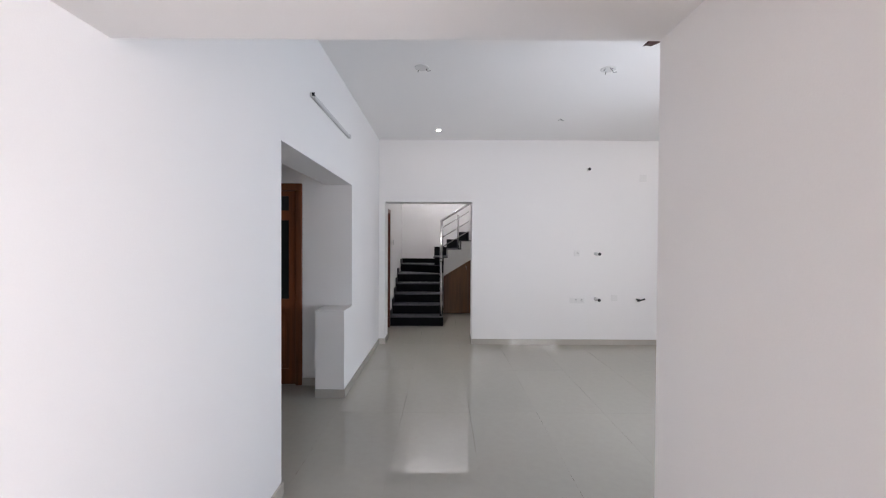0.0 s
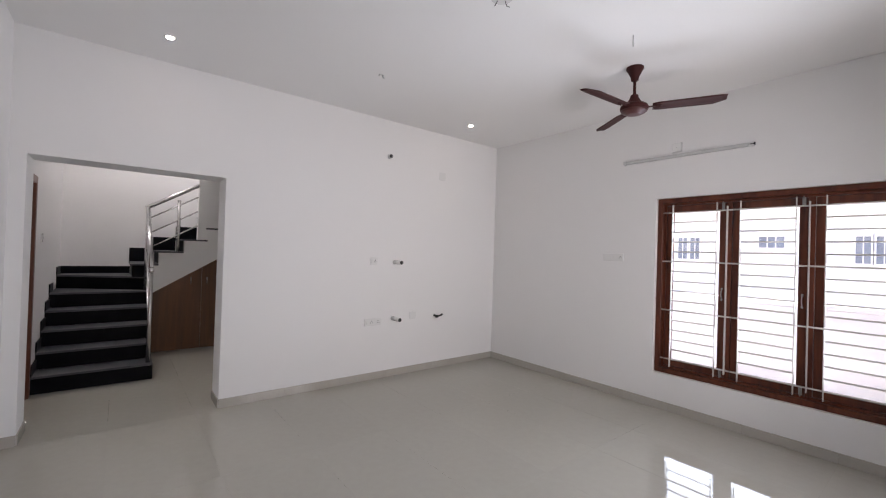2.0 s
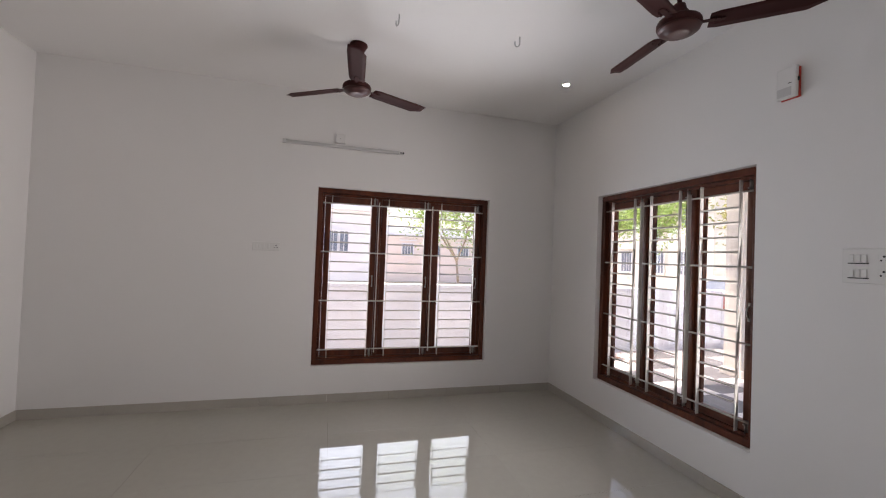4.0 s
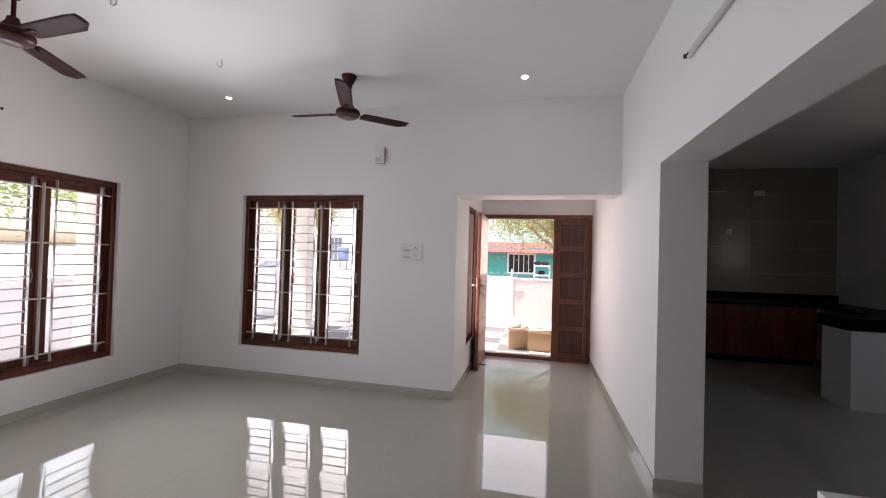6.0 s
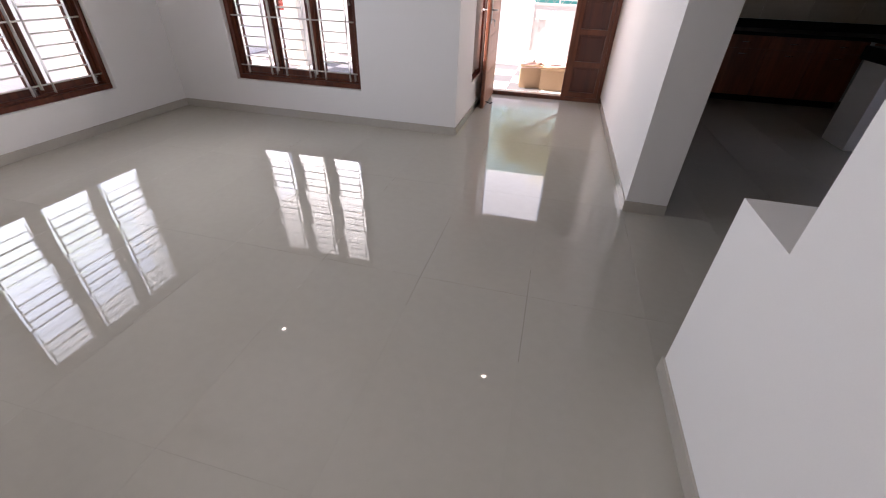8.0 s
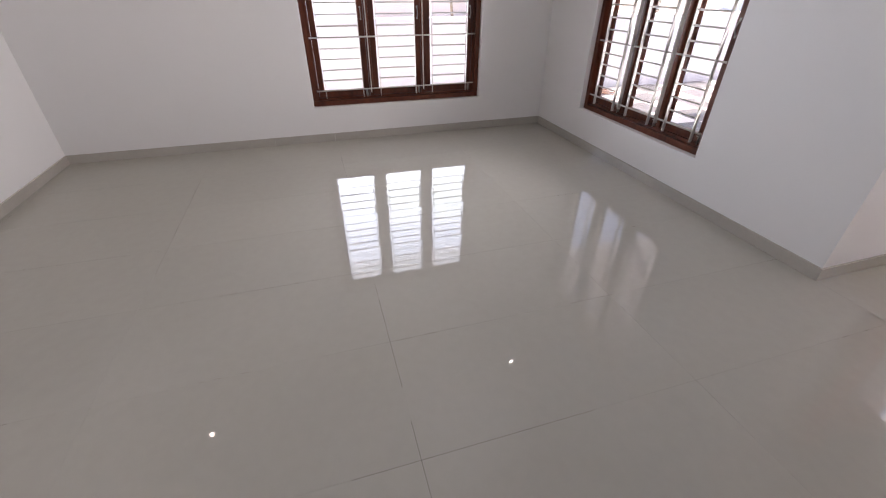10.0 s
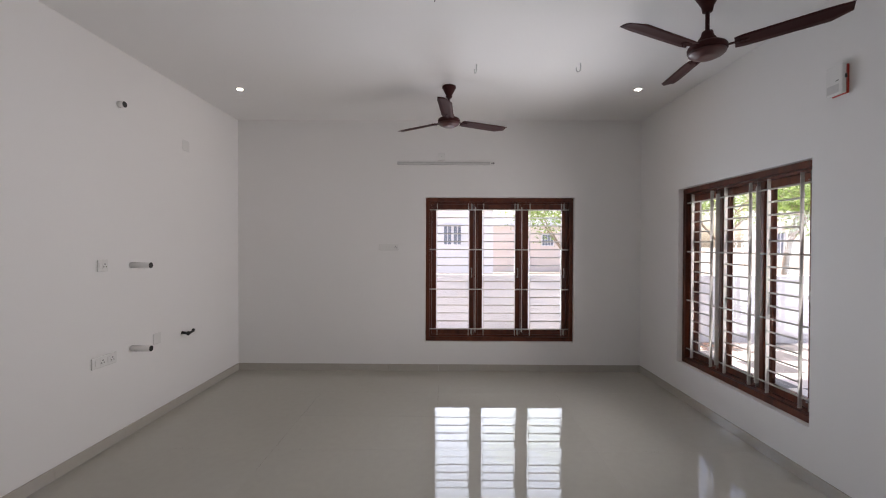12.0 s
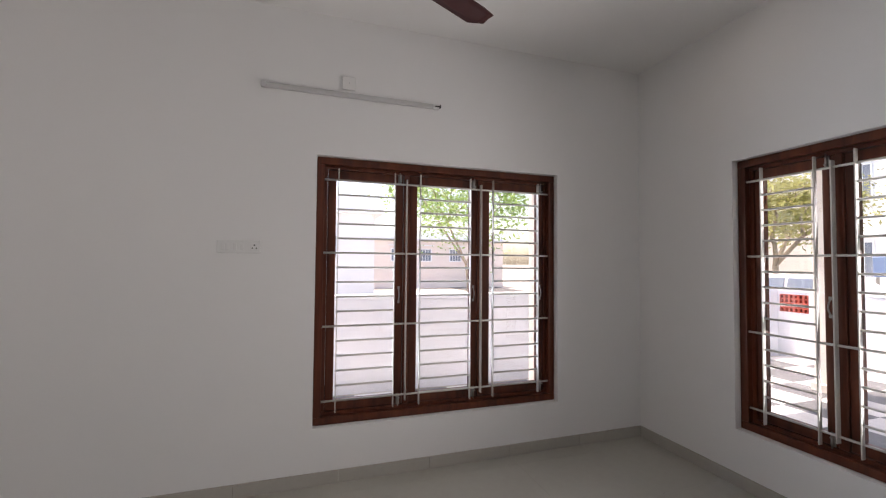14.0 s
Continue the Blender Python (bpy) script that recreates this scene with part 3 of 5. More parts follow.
# ---- ceiling fans ----
def fan(x, y, first, bent=0.0):
    """A three-bladed ceiling fan; first is the bearing of one blade in degrees, bent how far the blades rise to their tips."""
    f = thing("ceiling_fan", x, y, TOP, label="brown three-bladed ceiling fan hanging from a short rod, at rest", category="ceiling fan", group="ceiling fans in the hall")
    bm = bmesh.new()
    lathe(bm, [(0.064, 0.0), (0.066, -0.012), (0.058, -0.025), (0.032, -0.075), (0.027, -0.105), (0.012, -0.108)], 28)
    part("canopy", bm, M_FAN, f)
    bm = bmesh.new()
    rod(bm, (0, 0, -0.1), (0, 0, -0.25), 0.0115, n=14)
    part("down_rod", bm, M_FAN, f)
    bm = bmesh.new()
    lathe(bm, [(0.013, -0.215), (0.028, -0.222), (0.033, -0.245), (0.048, -0.268), (0.058, -0.288), (0.058, -0.295)], 28)
    part("bell", bm, M_FAN, f)
    bm = bmesh.new()
    lathe(bm, [(0.05, -0.290), (0.082, -0.295), (0.098, -0.306), (0.104, -0.318), (0.104, -0.334), (0.098, -0.343), (0.09, -0.346)], 36)
    part("motor", bm, M_FAN, f)
    bm = bmesh.new()
    lathe(bm, [(0.099, -0.343), (0.096, -0.352), (0.082, -0.363), (0.062, -0.369), (0.058, -0.374), (0.04, -0.377), (0.02, -0.378)], 36)
    part("bottom_cover", bm, M_FAN2, f, "rounded brown bottom cover")
    for k in range(3):
        turn = pose(0, 0, 0, 0, 0, first + 120 * k)
        bm = bmesh.new()
        box(bm, 0.092, -0.012, -0.327, 0.20, 0.012, -0.323)
        for bx in (0.158, 0.180):
            rod(bm, (bx, -0.018, -0.336), (bx, -0.018, -0.322), 0.004, n=6)
            rod(bm, (bx, 0.018, -0.331), (bx, 0.018, -0.318), 0.004, n=6)
        bmesh.ops.transform(bm, matrix=turn, verts=bm.verts[:])
        part("blade_bracket", bm, M_FAN, f)
        bm = bmesh.new()
        rows = []
        for i in range(13):
            r = 0.132 + (0.615 - 0.132) * i / 12
            hw = 0.055 + 0.006 * i / 12
            lead, trail = hw, -hw
            if i == 0:
                lead, trail = hw * 0.86, -hw * 0.86
            if i >= 11:
                trail += 0.004 * (i - 10)
                lead -= 0.022 * (i - 10)
            row = []
            for q in range(5):
                yy = trail + (lead - trail) * q / 4
                zz = -0.326 + math.tan(radians(bent)) * (r - 0.13) - math.tan(radians(11)) * yy + 0.004 * (1 - (2 * q / 4 - 1) ** 2)
                row.append(Vector((r, yy, zz)))
            rows.append(row)
        up = [[bm.verts.new(p + Vector((0, 0, 0.0012))) for p in row] for row in rows]
        dn = [[bm.verts.new(p - Vector((0, 0, 0.0012))) for p in row] for row in rows]
        for i in range(12):
            for q in range(4):
                bm.faces.new((up[i][q], up[i + 1][q], up[i + 1][q + 1], up[i][q + 1])).smooth = True
                bm.faces.new((dn[i][q], dn[i][q + 1], dn[i + 1][q + 1], dn[i + 1][q])).smooth = True
        for i in range(12):
            for q in (0, 4):
                bm.faces.new((up[i][q], dn[i][q], dn[i + 1][q], up[i + 1][q]))
        for i in (0, 12):
            for q in range(4):
                bm.faces.new((up[i][q], up[i][q + 1], dn[i][q + 1], dn[i][q]))
        bmesh.ops.transform(bm, matrix=turn, verts=bm.verts[:])
        part("blade", bm, M_FAN, f)
    return f


fan(2.975, 3.018, 176)
fan(1.572, 1.506, 112, 3.2)

# ---- ceiling fittings ----
def downlight(x, y):
    d = thing("downlight", x, y, TOP, label="small round recessed downlight, switched on", category="downlight", group="downlights in the hall ceiling")
    bm = bmesh.new()
    lathe(bm, [(0.024, 0.001), (0.038, 0.0), (0.040, -0.003), (0.037, -0.006), (0.026, -0.006)], 28)
    part("rim", bm, M_PLAST, d)
    bm = bmesh.new()
    lathe(bm, [(0.0255, -0.005), (0.0255, -0.0075), (0.015, -0.009)], 24)
    part("diffuser", bm, M_LAMP, d)


for x, y in ((0.05, 5.02), (3.025, 5.01), (3.03, 1.235), (0.07, 1.26)):
    downlight(x, y)


def hook(x, y, rz):
    h = thing("ceiling_hook", x, y, TOP, rz, label="bent white-painted iron fan hook in the ceiling", category="hook", group="ceiling hooks")
    bm = bmesh.new()
    pts = [(-0.016, 0, 0.0), (-0.016, 0, -0.05)] + [(-0.016 * math.cos(math.pi * k / 6), 0, -0.05 - 0.016 * math.sin(math.pi * k / 6)) for k in range(1, 7)] + [(0.016, 0, -0.03)]
    for a, b in zip(pts, pts[1:]):
        rod(bm, a, b, 0.0045, n=8)
    part("rod", bm, M_GREYPL, h)


hook(2.515, 2.803, 25)
hook(2.49, 1.967, 65)


def junction(x, y, r, wires, label):
    j = thing("ceiling_box", x, y, TOP, label=label, category="junction box", group="ceiling wiring boxes")
    if r > 0.04:
        bm = bmesh.new()
        lathe(bm, [(r, 0.001), (r, -0.004), (r - 0.006, -0.007), (r - 0.012, -0.006)], 32)
        part("cover", bm, M_PLAST, j)
    for a in wires:
        bm = bmesh.new()
        c, s = math.cos(a), math.sin(a)
        z = -0.006 if r > 0.04 else 0.0
        rod(bm, (r * 0.55 * c, r * 0.55 * s, z), (r * 0.8 * c, r * 0.8 * s, z - 0.02), 0.0025, n=6)
        rod(bm, (r * 0.8 * c, r * 0.8 * s, z - 0.02), (r * 1.1 * c + 0.01, r * 1.0 * s, z - 0.014), 0.0022, n=6)
        part("wire", bm, M_DARK, j)


junction(-0.07, 3.09, 0.062, (0.3, 2.4), "round white cover of a ceiling wiring box")
junction(1.533, 3.10, 0.064, (0.2, 1.7, 3.6, 4.8), "round white ceiling box with short loose wires")
junction(1.53, 4.52, 0.03, (0.3, 3.3, 4.6), "short loose wires hanging from a ceiling hole")

# ---- wall fittings ----
def tube_batten(m, label):
    """A 4-foot batten for a tube lamp. Local x along it, y out of the wall."""
    t = thing("tube_light", label=label, category="tube light", group="tube light battens")
    t.matrix_basis = m
    bm = bmesh.new()
    box(bm, -0.565, 0.0, -0.016, 0.525, 0.026, 0.016)
    soften(bm, 0.005)
    part("batten", bm, M_GREYPL, t)
    bm = bmesh.new()
    box(bm, -0.575, 0.0, -0.017, -0.54, 0.034, 0.017)
    soften(bm, 0.004)
    part("end_cap", bm, M_GREYPL, t)
    bm = bmesh.new()
    box(bm, 0.526, 0.0, -0.016, 0.566, 0.022, 0.016)
    soften(bm, 0.003)
    part("end_cap", bm, M_PLAST, t)
    bm = bmesh.new()
    rod(bm, (0.535, 0.026, 0), (0.575, 0.03, 0.0), 0.004, n=6)
    box(bm, 0.568, 0.018, -0.011, 0.573, 0.036, 0.011)
    part("lamp_holder", bm, M_DARK, t)


tube_batten(Matrix(((0, -1, 0, EX), (-1, 0, 0, 3.05), (0, 0, 1, 2.472), (0, 0, 0, 1))), "bare grey tube light batten on the wall above the window")
tube_batten(Matrix(((0, 1, 0, WX), (-1, 0, 0, 3.005), (0, 0, 1, 2.515), (0, 0, 0, 1))), "bare grey tube light batten above the kitchen opening")


def plate(name, m, w, h, label, category, sockets=(), switches=(), d=0.012, colour=None, slots=()):
    """A modular plate on a wall. Local x right, z up, y out of the wall."""
    p = thing(name, label=label, category=category)
    p.matrix_basis = m
    bm = bmesh.new()
    box(bm, -w / 2, 0, -h / 2, w / 2, d, h / 2)
    soften(bm, 0.0025)
    part("cover", bm, colour or M_PLAST, p)
    for sx, sz in sockets:
        bm = bmesh.new()
        box(bm, sx - 0.021, d, sz - 0.021, sx + 0.021, d + 0.002, sz + 0.021)
        soften(bm, 0.001)
        s = part("socket", bm, M_PLAST, p)
        bm = bmesh.new()
        # solid dark discs give the shade inside the pin holes
        for hx, hz, r in ((0, 0.010, 0.0052), (-0.0105, -0.008, 0.0044), (0.0105, -0.008, 0.0044)):
            rod(bm, (sx + hx, d + 0.001, sz + hz), (sx + hx, d + 0.0026, sz + hz), r, n=8)
        part("pin_hole_disc", bm, M_DARK, s)
    for sx, sz in switches:
        bm = bmesh.new()
        box(bm, sx - 0.009, d, sz - 0.02, sx + 0.009, d + 0.004, sz + 0.02)
        soften(bm, 0.0015)
        part("switch", bm, M_PLAST, p)
    for x0, x1, z in slots:
        block("slot", M_DARK, (x0, d, z - 0.0025), (x1, d + 0.0012, z + 0.0025), p)
    return p


def on_north(x, z):
    return Matrix(((1, 0, 0, x), (0, -1, 0, NY), (0, 0, 1, z), (0, 0, 0, 1)))


def on_east(y, z):
    return Matrix(((0, -1, 0, EX), (-1, 0, 0, y), (0, 0, 1, z), (0, 0, 0, 1)))


def on_south(x, z):
    return Matrix(((-1, 0, 0, x), (0, 1, 0, SY), (0, 0, 1, z), (0, 0, 0, 1)))


plate("wall_socket", on_north(2.075, 1.345), 0.085, 0.085, "white single power socket on the wall", "socket", [(0.012, 0)], [(-0.028, 0)])
plate("wall_socket", on_north(2.085, 0.652), 0.215, 0.08, "white double power socket low on the wall", "socket", [(-0.02, 0), (0.065, 0)], [(-0.075, 0), (0.03, 0)])
plate("blank_plate", on_north(2.63, 0.69), 0.092, 0.092, "blank white cover plate low on the wall", "cover plate", d=0.006)
plate("blank_plate", on_north(3.03, 2.44), 0.10, 0.10, "blank white cover plate painted over, high on the wall", "cover plate", d=0.004)
plate("switch_board", on_east(3.725, 1.475), 0.235, 0.078, "white switch plate with a socket beside the window", "switch", [(0.085, 0)], [(-0.085, 0), (-0.06, 0), (-0.02, 0), (0.02, 0)])
plate("switch_board", on_south(1.195, 1.47), 0.225, 0.165, "large white switch board with two rows of switches", "switch", [(0.045, 0.035), (0.045, -0.035)], [(-0.075, 0.035), (-0.05, 0.035), (-0.025, 0.035), (-0.075, -0.035), (-0.05, -0.035), (-0.025, -0.035)], slots=[(-0.09, -0.01, 0.012), (-0.09, -0.01, -0.058)])
plate("tube_outlet", on_east(3.10, 2.552), 0.085, 0.085, "white outlet box above the tube light", "outlet", slots=[(-0.002, 0.002, 0.0)], d=0.02)

bell = thing("door_chime", label="white door chime box with a red edge, high on the wall", category="door chime")
bell.matrix_basis = on_south(1.565, 2.475)
block("back_plate", M_RED, (-0.044, 0.0, -0.090), (0.0535, 0.012, 0.078), bell, 0.003, "red translucent back plate")
bm = bmesh.new()
box(bm, -0.05, 0.0125, -0.087, 0.05, 0.040, 0.085)
soften(bm, 0.006, 2)
part("case", bm, M_PLAST, bell)
block("grille", M_GREYPL, (-0.043, 0.040, -0.076), (0.030, 0.0412, -0.028), bell, 0.0005, "slightly greyer sound grille")
block("slot", M_DARK, (0.012, 0.040, -0.010), (0.03, 0.0412, -0.006), bell)
block("button", M_DARK, (0.0502, 0.014, -0.002), (0.0555, 0.026, 0.020), bell, 0.001)


def stub(x, z, d, r, label):
    s = thing("pipe_stub", x, NY, z, label=label, category="pipe", group="pipe stubs in the wall")
    bm = bmesh.new()
    rod(bm, (0, 0, 0), (0, -d, 0), r, n=20)
    part("pipe", bm, M_PLAST, s)
    # solid black plug: the shade inside the open pipe is put in as colour
    bm = bmesh.new()
    rod(bm, (0, -d + 0.012, 0), (0, -d - 0.002, 0), r * 0.94, n=20)
    part("bore_disc", bm, M_BLACK, s, "black disc for the dark inside of the open end")


stub(2.352, 1.335, 0.155, 0.024, "short white plastic pipe end with a black opening")
stub(2.352, 0.675, 0.155, 0.024, "short white plastic pipe end with a black opening")
stub(2.235, 2.563, 0.045, 0.024, "short white plastic pipe end high on the wall")
tap = thing("wall_valve", 2.985, NY, 0.668, label="black bent pipe fitting sticking out of the wall", category="pipe fitting")
bm = bmesh.new()
rod(bm, (-0.02, 0, 0), (-0.02, -0.06, -0.006), 0.013, n=10)
lathe(bm, [(0.004, 0.02), (0.018, 0.012), (0.02, -0.008), (0.006, -0.02)], 12, (-0.02, -0.06, -0.006))
part("stem", bm, M_BLACK, tap)
bm = bmesh.new()
rod(bm, (-0.045, -0.066, -0.01), (0.035, -0.075, 0.006), 0.012, 0.010, n=10)
rod(bm, (0.03, -0.075, 0.006), (0.06, -0.06, 0.012), 0.012, 0.014, n=10)
part("lever", bm, M_BLACK, tap)

# ---- stairs ----
RISE, GO, SX0, SX1, SY0 = 0.171, 0.28, WX, 0.13, 6.82
stairs = thing("staircase", 0, SY0, 0, label="winding stairs with black granite risers and grey treads", category="stairs", kind="structure")


def step(x0, y0, x1, y1, k, face):
    """The k-th step over a rectangle; face is the side on which it is climbed."""
    z0, z1 = (k - 1) * RISE, k * RISE
    block("riser", M_GRANITE, (x0, y0 - SY0, z0), (x1, y1 - SY0, z1 - 0.022), stairs)
    dx, dy = (0, 0.022) if face == "s" else (0.022, 0)
    block("tread", M_TREAD, (x0 - dx, y0 - dy - SY0, z1 - 0.021), (x1, y1 - SY0, z1), stairs, 0.003)


for k in range(1, 6):
    step(SX0, SY0 + GO * (k - 1), SX1 - 0.004 * k, SY0 + GO * k if k < 5 else 8.93, k, "s")
WY = SY0 + GO * 4 + 0.02       # the turn begins here
bm = bmesh.new()
tri = [(SX0, WY + 0.64), (SX1, WY + 0.05), (SX1, 8.93), (SX0, 8.93)]
lo, hi = [bm.verts.new((x, y - SY0, 5 * RISE)) for x, y in tri], [bm.verts.new((x, y - SY0, 6 * RISE - 0.022)) for x, y in tri]
bm.faces.new(lo[::-1]); bm.faces.new(hi)
for i in range(4):
    bm.faces.new((lo[i], lo[(i + 1) % 4], hi[(i + 1) % 4], hi[i]))
part("riser", bm, M_GRANITE, stairs)
bm = bmesh.new()
tri = [(SX0, WY + 0.62), (SX1, WY + 0.03), (SX1, 8.93), (SX0, 8.93)]
lo, hi = [bm.verts.new((x, y - SY0, 6 * RISE - 0.021)) for x, y in tri], [bm.verts.new((x, y - SY0, 6 * RISE)) for x, y in tri]
bm.faces.new(lo[::-1]); bm.faces.new(hi)
for i in range(4):
    bm.faces.new((lo[i], lo[(i + 1) % 4], hi[(i + 1) % 4], hi[i]))
part("tread", bm, M_TREAD, stairs)
for k in range(7, 14):
    xa = -0.06 + GO * (k - 7)
    z1 = k * RISE
    block("riser", M_GRANITE, (xa, WY + 0.06 - SY0, z1 - RISE), (xa + GO, 8.93 - SY0, z1 - 0.022), stairs)
    block("tread", M_TREAD, (xa - 0.022, WY + 0.035 - SY0, z1 - 0.021), (xa + GO, 8.93 - SY0, z1), stairs, 0.003)
# white stringer under the second flight
bm = bmesh.new()
prof = [(SX1 + 0.003, 5.0 * RISE - 0.06), (SX1 + 0.003, 6 * RISE)]
for k in range(7, 13):
    xa = -0.06 + GO * (k - 7)
    prof += [(max(xa, SX1 + 0.003), (k - 1) * RISE if xa > SX1 else 6 * RISE), (max(xa, SX1 + 0.003), k * RISE - 0.022)]
prof = [p for i, p in enumerate(prof) if i == 0 or p != prof[i - 1]]
prof += [(1.62, 12 * RISE - 0.022), (1.62, 5.0 * RISE - 0.06 + 1.49 * 0.61)]
fr, bk = [bm.verts.new((x, WY + 0.05 - SY0, z)) for x, z in prof], [bm.verts.new((x, WY + 0.17 - SY0, z)) for x, z in prof]
bm.faces.new(fr); bm.faces.new(bk[::-1])
for i in range(len(prof)):
    j = (i + 1) % len(prof)
    bm.faces.new((fr[i], fr[j], bk[j], bk[i]))
part("stringer", bm, M_WALL, stairs, "white painted stringer")
# black skirting up the wall beside the steps
for k in range(1, 7):
    y0 = SY0 + GO * (k - 1) if k < 6 else WY + 0.62
    block("stair_skirting", M_GRANITE, (SX0, y0 - SY0 - 0.02, k * RISE), (SX0 + 0.012, min(y0 + GO, 8.93) - SY0 if k < 6 else 8.93 - SY0, k * RISE + 0.10), stairs)
block("stair_skirting", M_GRANITE, (SX0 + 0.012, 8.93 - SY0 - 0.012, 6 * RISE), (-0.065, 8.93 - SY0, 6 * RISE + 0.10), stairs)
for k in range(7, 11):
    xa = -0.06 + GO * (k - 7)
    block("stair_skirting", M_GRANITE, (xa - 0.02, 8.93 - SY0 - 0.012, k * RISE), (xa + GO - 0.02, 8.93 - SY0, k * RISE + 0.20), stairs)
wall("wall_stair_side", "x", WY + 0.06, WY + 0.16, 0.66, 2.7, 1.33, 5.6, [(1.75, 2.7, 1.33, 2.0)], label="grey-shaded wall beside the upper flight")

rail = thing("handrail", SX1 - 0.045, SY0 + 0.06, RISE, label="stainless steel stair railing with round posts and rods", category="railing")
ox, oy, oz = SX1 - 0.045, SY0 + 0.06, RISE


def rr(bm, p, q, r, n=12):
    rod(bm, (p[0] - ox, p[1] - oy, p[2] - oz), (q[0] - ox, q[1] - oy, q[2] - oz), r, n=n)


bm = bmesh.new(); rr(bm, (ox, oy, RISE), (ox, oy, 1.17), 0.021); part("post", bm, M_STEEL, rail)
bm = bmesh.new(); lathe(bm, [(0.01, 0.03), (0.027, 0.018), (0.027, -0.01), (0.02, -0.02)], 14, (0, 0, 1.17 - oz)); part("knob", bm, M_STEEL, rail)
bm = bmesh.new(); rr(bm, (ox, WY + 0.02, 5 * RISE), (ox, WY + 0.02, 1.92), 0.021); part("post", bm, M_STEEL, rail)
bm = bmesh.new(); rr(bm, (ox, oy, 1.19), (ox, WY + 0.04, 1.93), 0.026, 16); part("top_rail", bm, M_STEEL, rail)
for z in (0.36, 0.58, 0.80):
    bm = bmesh.new(); rr(bm, (ox, oy, RISE + z - 0.04), (ox, WY + 0.02, 5 * RISE + z - 0.04), 0.009, 8); part("rod", bm, M_STEEL, rail)
ry = WY + 0.075
for x, k in ((0.10, 7), (0.43, 8)):
    bm = bmesh.new(); rr(bm, (x, ry, k * RISE), (x, ry, k * RISE + 0.70), 0.021); part("post", bm, M_STEEL, rail)
bm = bmesh.new(); rr(bm, (ox - 0.02, ry, 1.93), (0.66, ry, 2.30), 0.026, 16); part("top_rail", bm, M_STEEL, rail)
for z in (0.20, 0.40, 0.60):
    bm = bmesh.new(); rr(bm, (0.10, ry, 7 * RISE + z), (0.655, ry, 7 * RISE + z + 0.555 * 0.61), 0.009, 8); part("rod", bm, M_STEEL, rail)

cab = thing("stair_cabinet", SX1, WY + 0.09, 0, label="brown laminate cupboard closing the space under the stairs", category="cabinet")
for x0, x1 in ((0.004, 0.60), (0.604, 1.20)):
    bm = bmesh.new()
    pr = [(x0, 0.02), (x1, 0.02), (x1, 0.80 + (x1 - 0.004) * 0.61), (x0, 0.80 + (x0 - 0.004) * 0.61)]
    fr, bk = [bm.verts.new((x, 0.0, z)) for x, z in pr], [bm.verts.new((x, 0.02, z)) for x, z in pr]
    bm.faces.new(fr); bm.faces.new(bk[::-1])
    for i in range(4):
        bm.faces.new((fr[i], fr[(i + 1) % 4], bk[(i + 1) % 4], bk[i]))
    d = part("cabinet_door", bm, M_LAM, cab)
    bm = bmesh.new()
    hx = x1 - 0.13 if x0 < 0.3 else x0 + 0.06
    rod(bm, (hx, -0.02, 0.92), (hx, -0.02, 1.02), 0.006, n=8)
    for z in (0.925, 1.015):
        rod(bm, (hx, 0, z), (hx, -0.02, z), 0.005, n=6)
    part("handle", bm, M_STEEL, d)

hd = thing("door_3", WX, 6.37, 0, label="dark brown wooden door beside the stairs", category="door", kind="structure")
bm = bmesh.new()
for a in ((-0.1, -0.385, 0, 0.012, -0.32, 2.055), (-0.1, 0.32, 0, 0.012, 0.385, 2.055), (-0.1, -0.32, 1.99, 0.012, 0.32, 2.055)):
    box(bm, *a)
soften(bm, 0.004)
part("door_frame", bm, M_DOOR, hd)
block("leaf", M_DOOR, (-0.07, -0.318, 0.01), (-0.03, 0.318, 1.988), hd, 0.003)
sw = plate("wall_switch", Matrix(((0, 1, 0, WX), (-1, 0, 0, 7.18), (0, 0, 1, 1.49), (0, 0, 0, 1))), 0.08, 0.085, "white switch plate beside the stairs", "switch", switches=[(-0.015, 0), (0.015, 0)])

# ---- kitchen ----
def cabinet(x0, x1, y, depth, h, face):
    """A base unit with a door; face 'n' or 'e'."""
    c = thing("kitchen_cabinet", (x0 + x1) / 2, y, 0, label="dark red-brown wooden kitchen base cabinet", category="cabinet", group="kitchen base cabinets")
    w = (x1 - x0) / 2
    block("body", M_CAB, (-w, -depth, 0.09), (w, -0.02, h), c)
    block("plinth", M_GRANITE, (-w, -depth, 0.0), (w, -0.06, 0.088), c)
    d = block("cabinet_door", M_CAB, (-w + 0.003, -0.019, 0.10), (w - 0.003, 0.0, h - 0.16), c, 0.003)
    dr = block("drawer", M_CAB, (-w + 0.003, -0.019, h - 0.155), (w - 0.003, 0.0, h - 0.01), c, 0.003)
    for p, z in ((d, h - 0.22), (dr, h - 0.08)):
        bm = bmesh.new()
        rod(bm, (-0.05, 0.022, z), (0.05, 0.022, z), 0.005, n=6)
        rod(bm, (-0.045, 0, z), (-0.045, 0.022, z), 0.004, n=6)
        rod(bm, (0.045, 0, z), (0.045, 0.022, z), 0.004, n=6)
        part("handle", bm, M_STEEL, p)
    if face == "e":
        c.matrix_basis = Matrix(((0, 1, 0, y), (-1, 0, 0, (x0 + x1) / 2), (0, 0, 1, 0), (0, 0, 0, 1)))


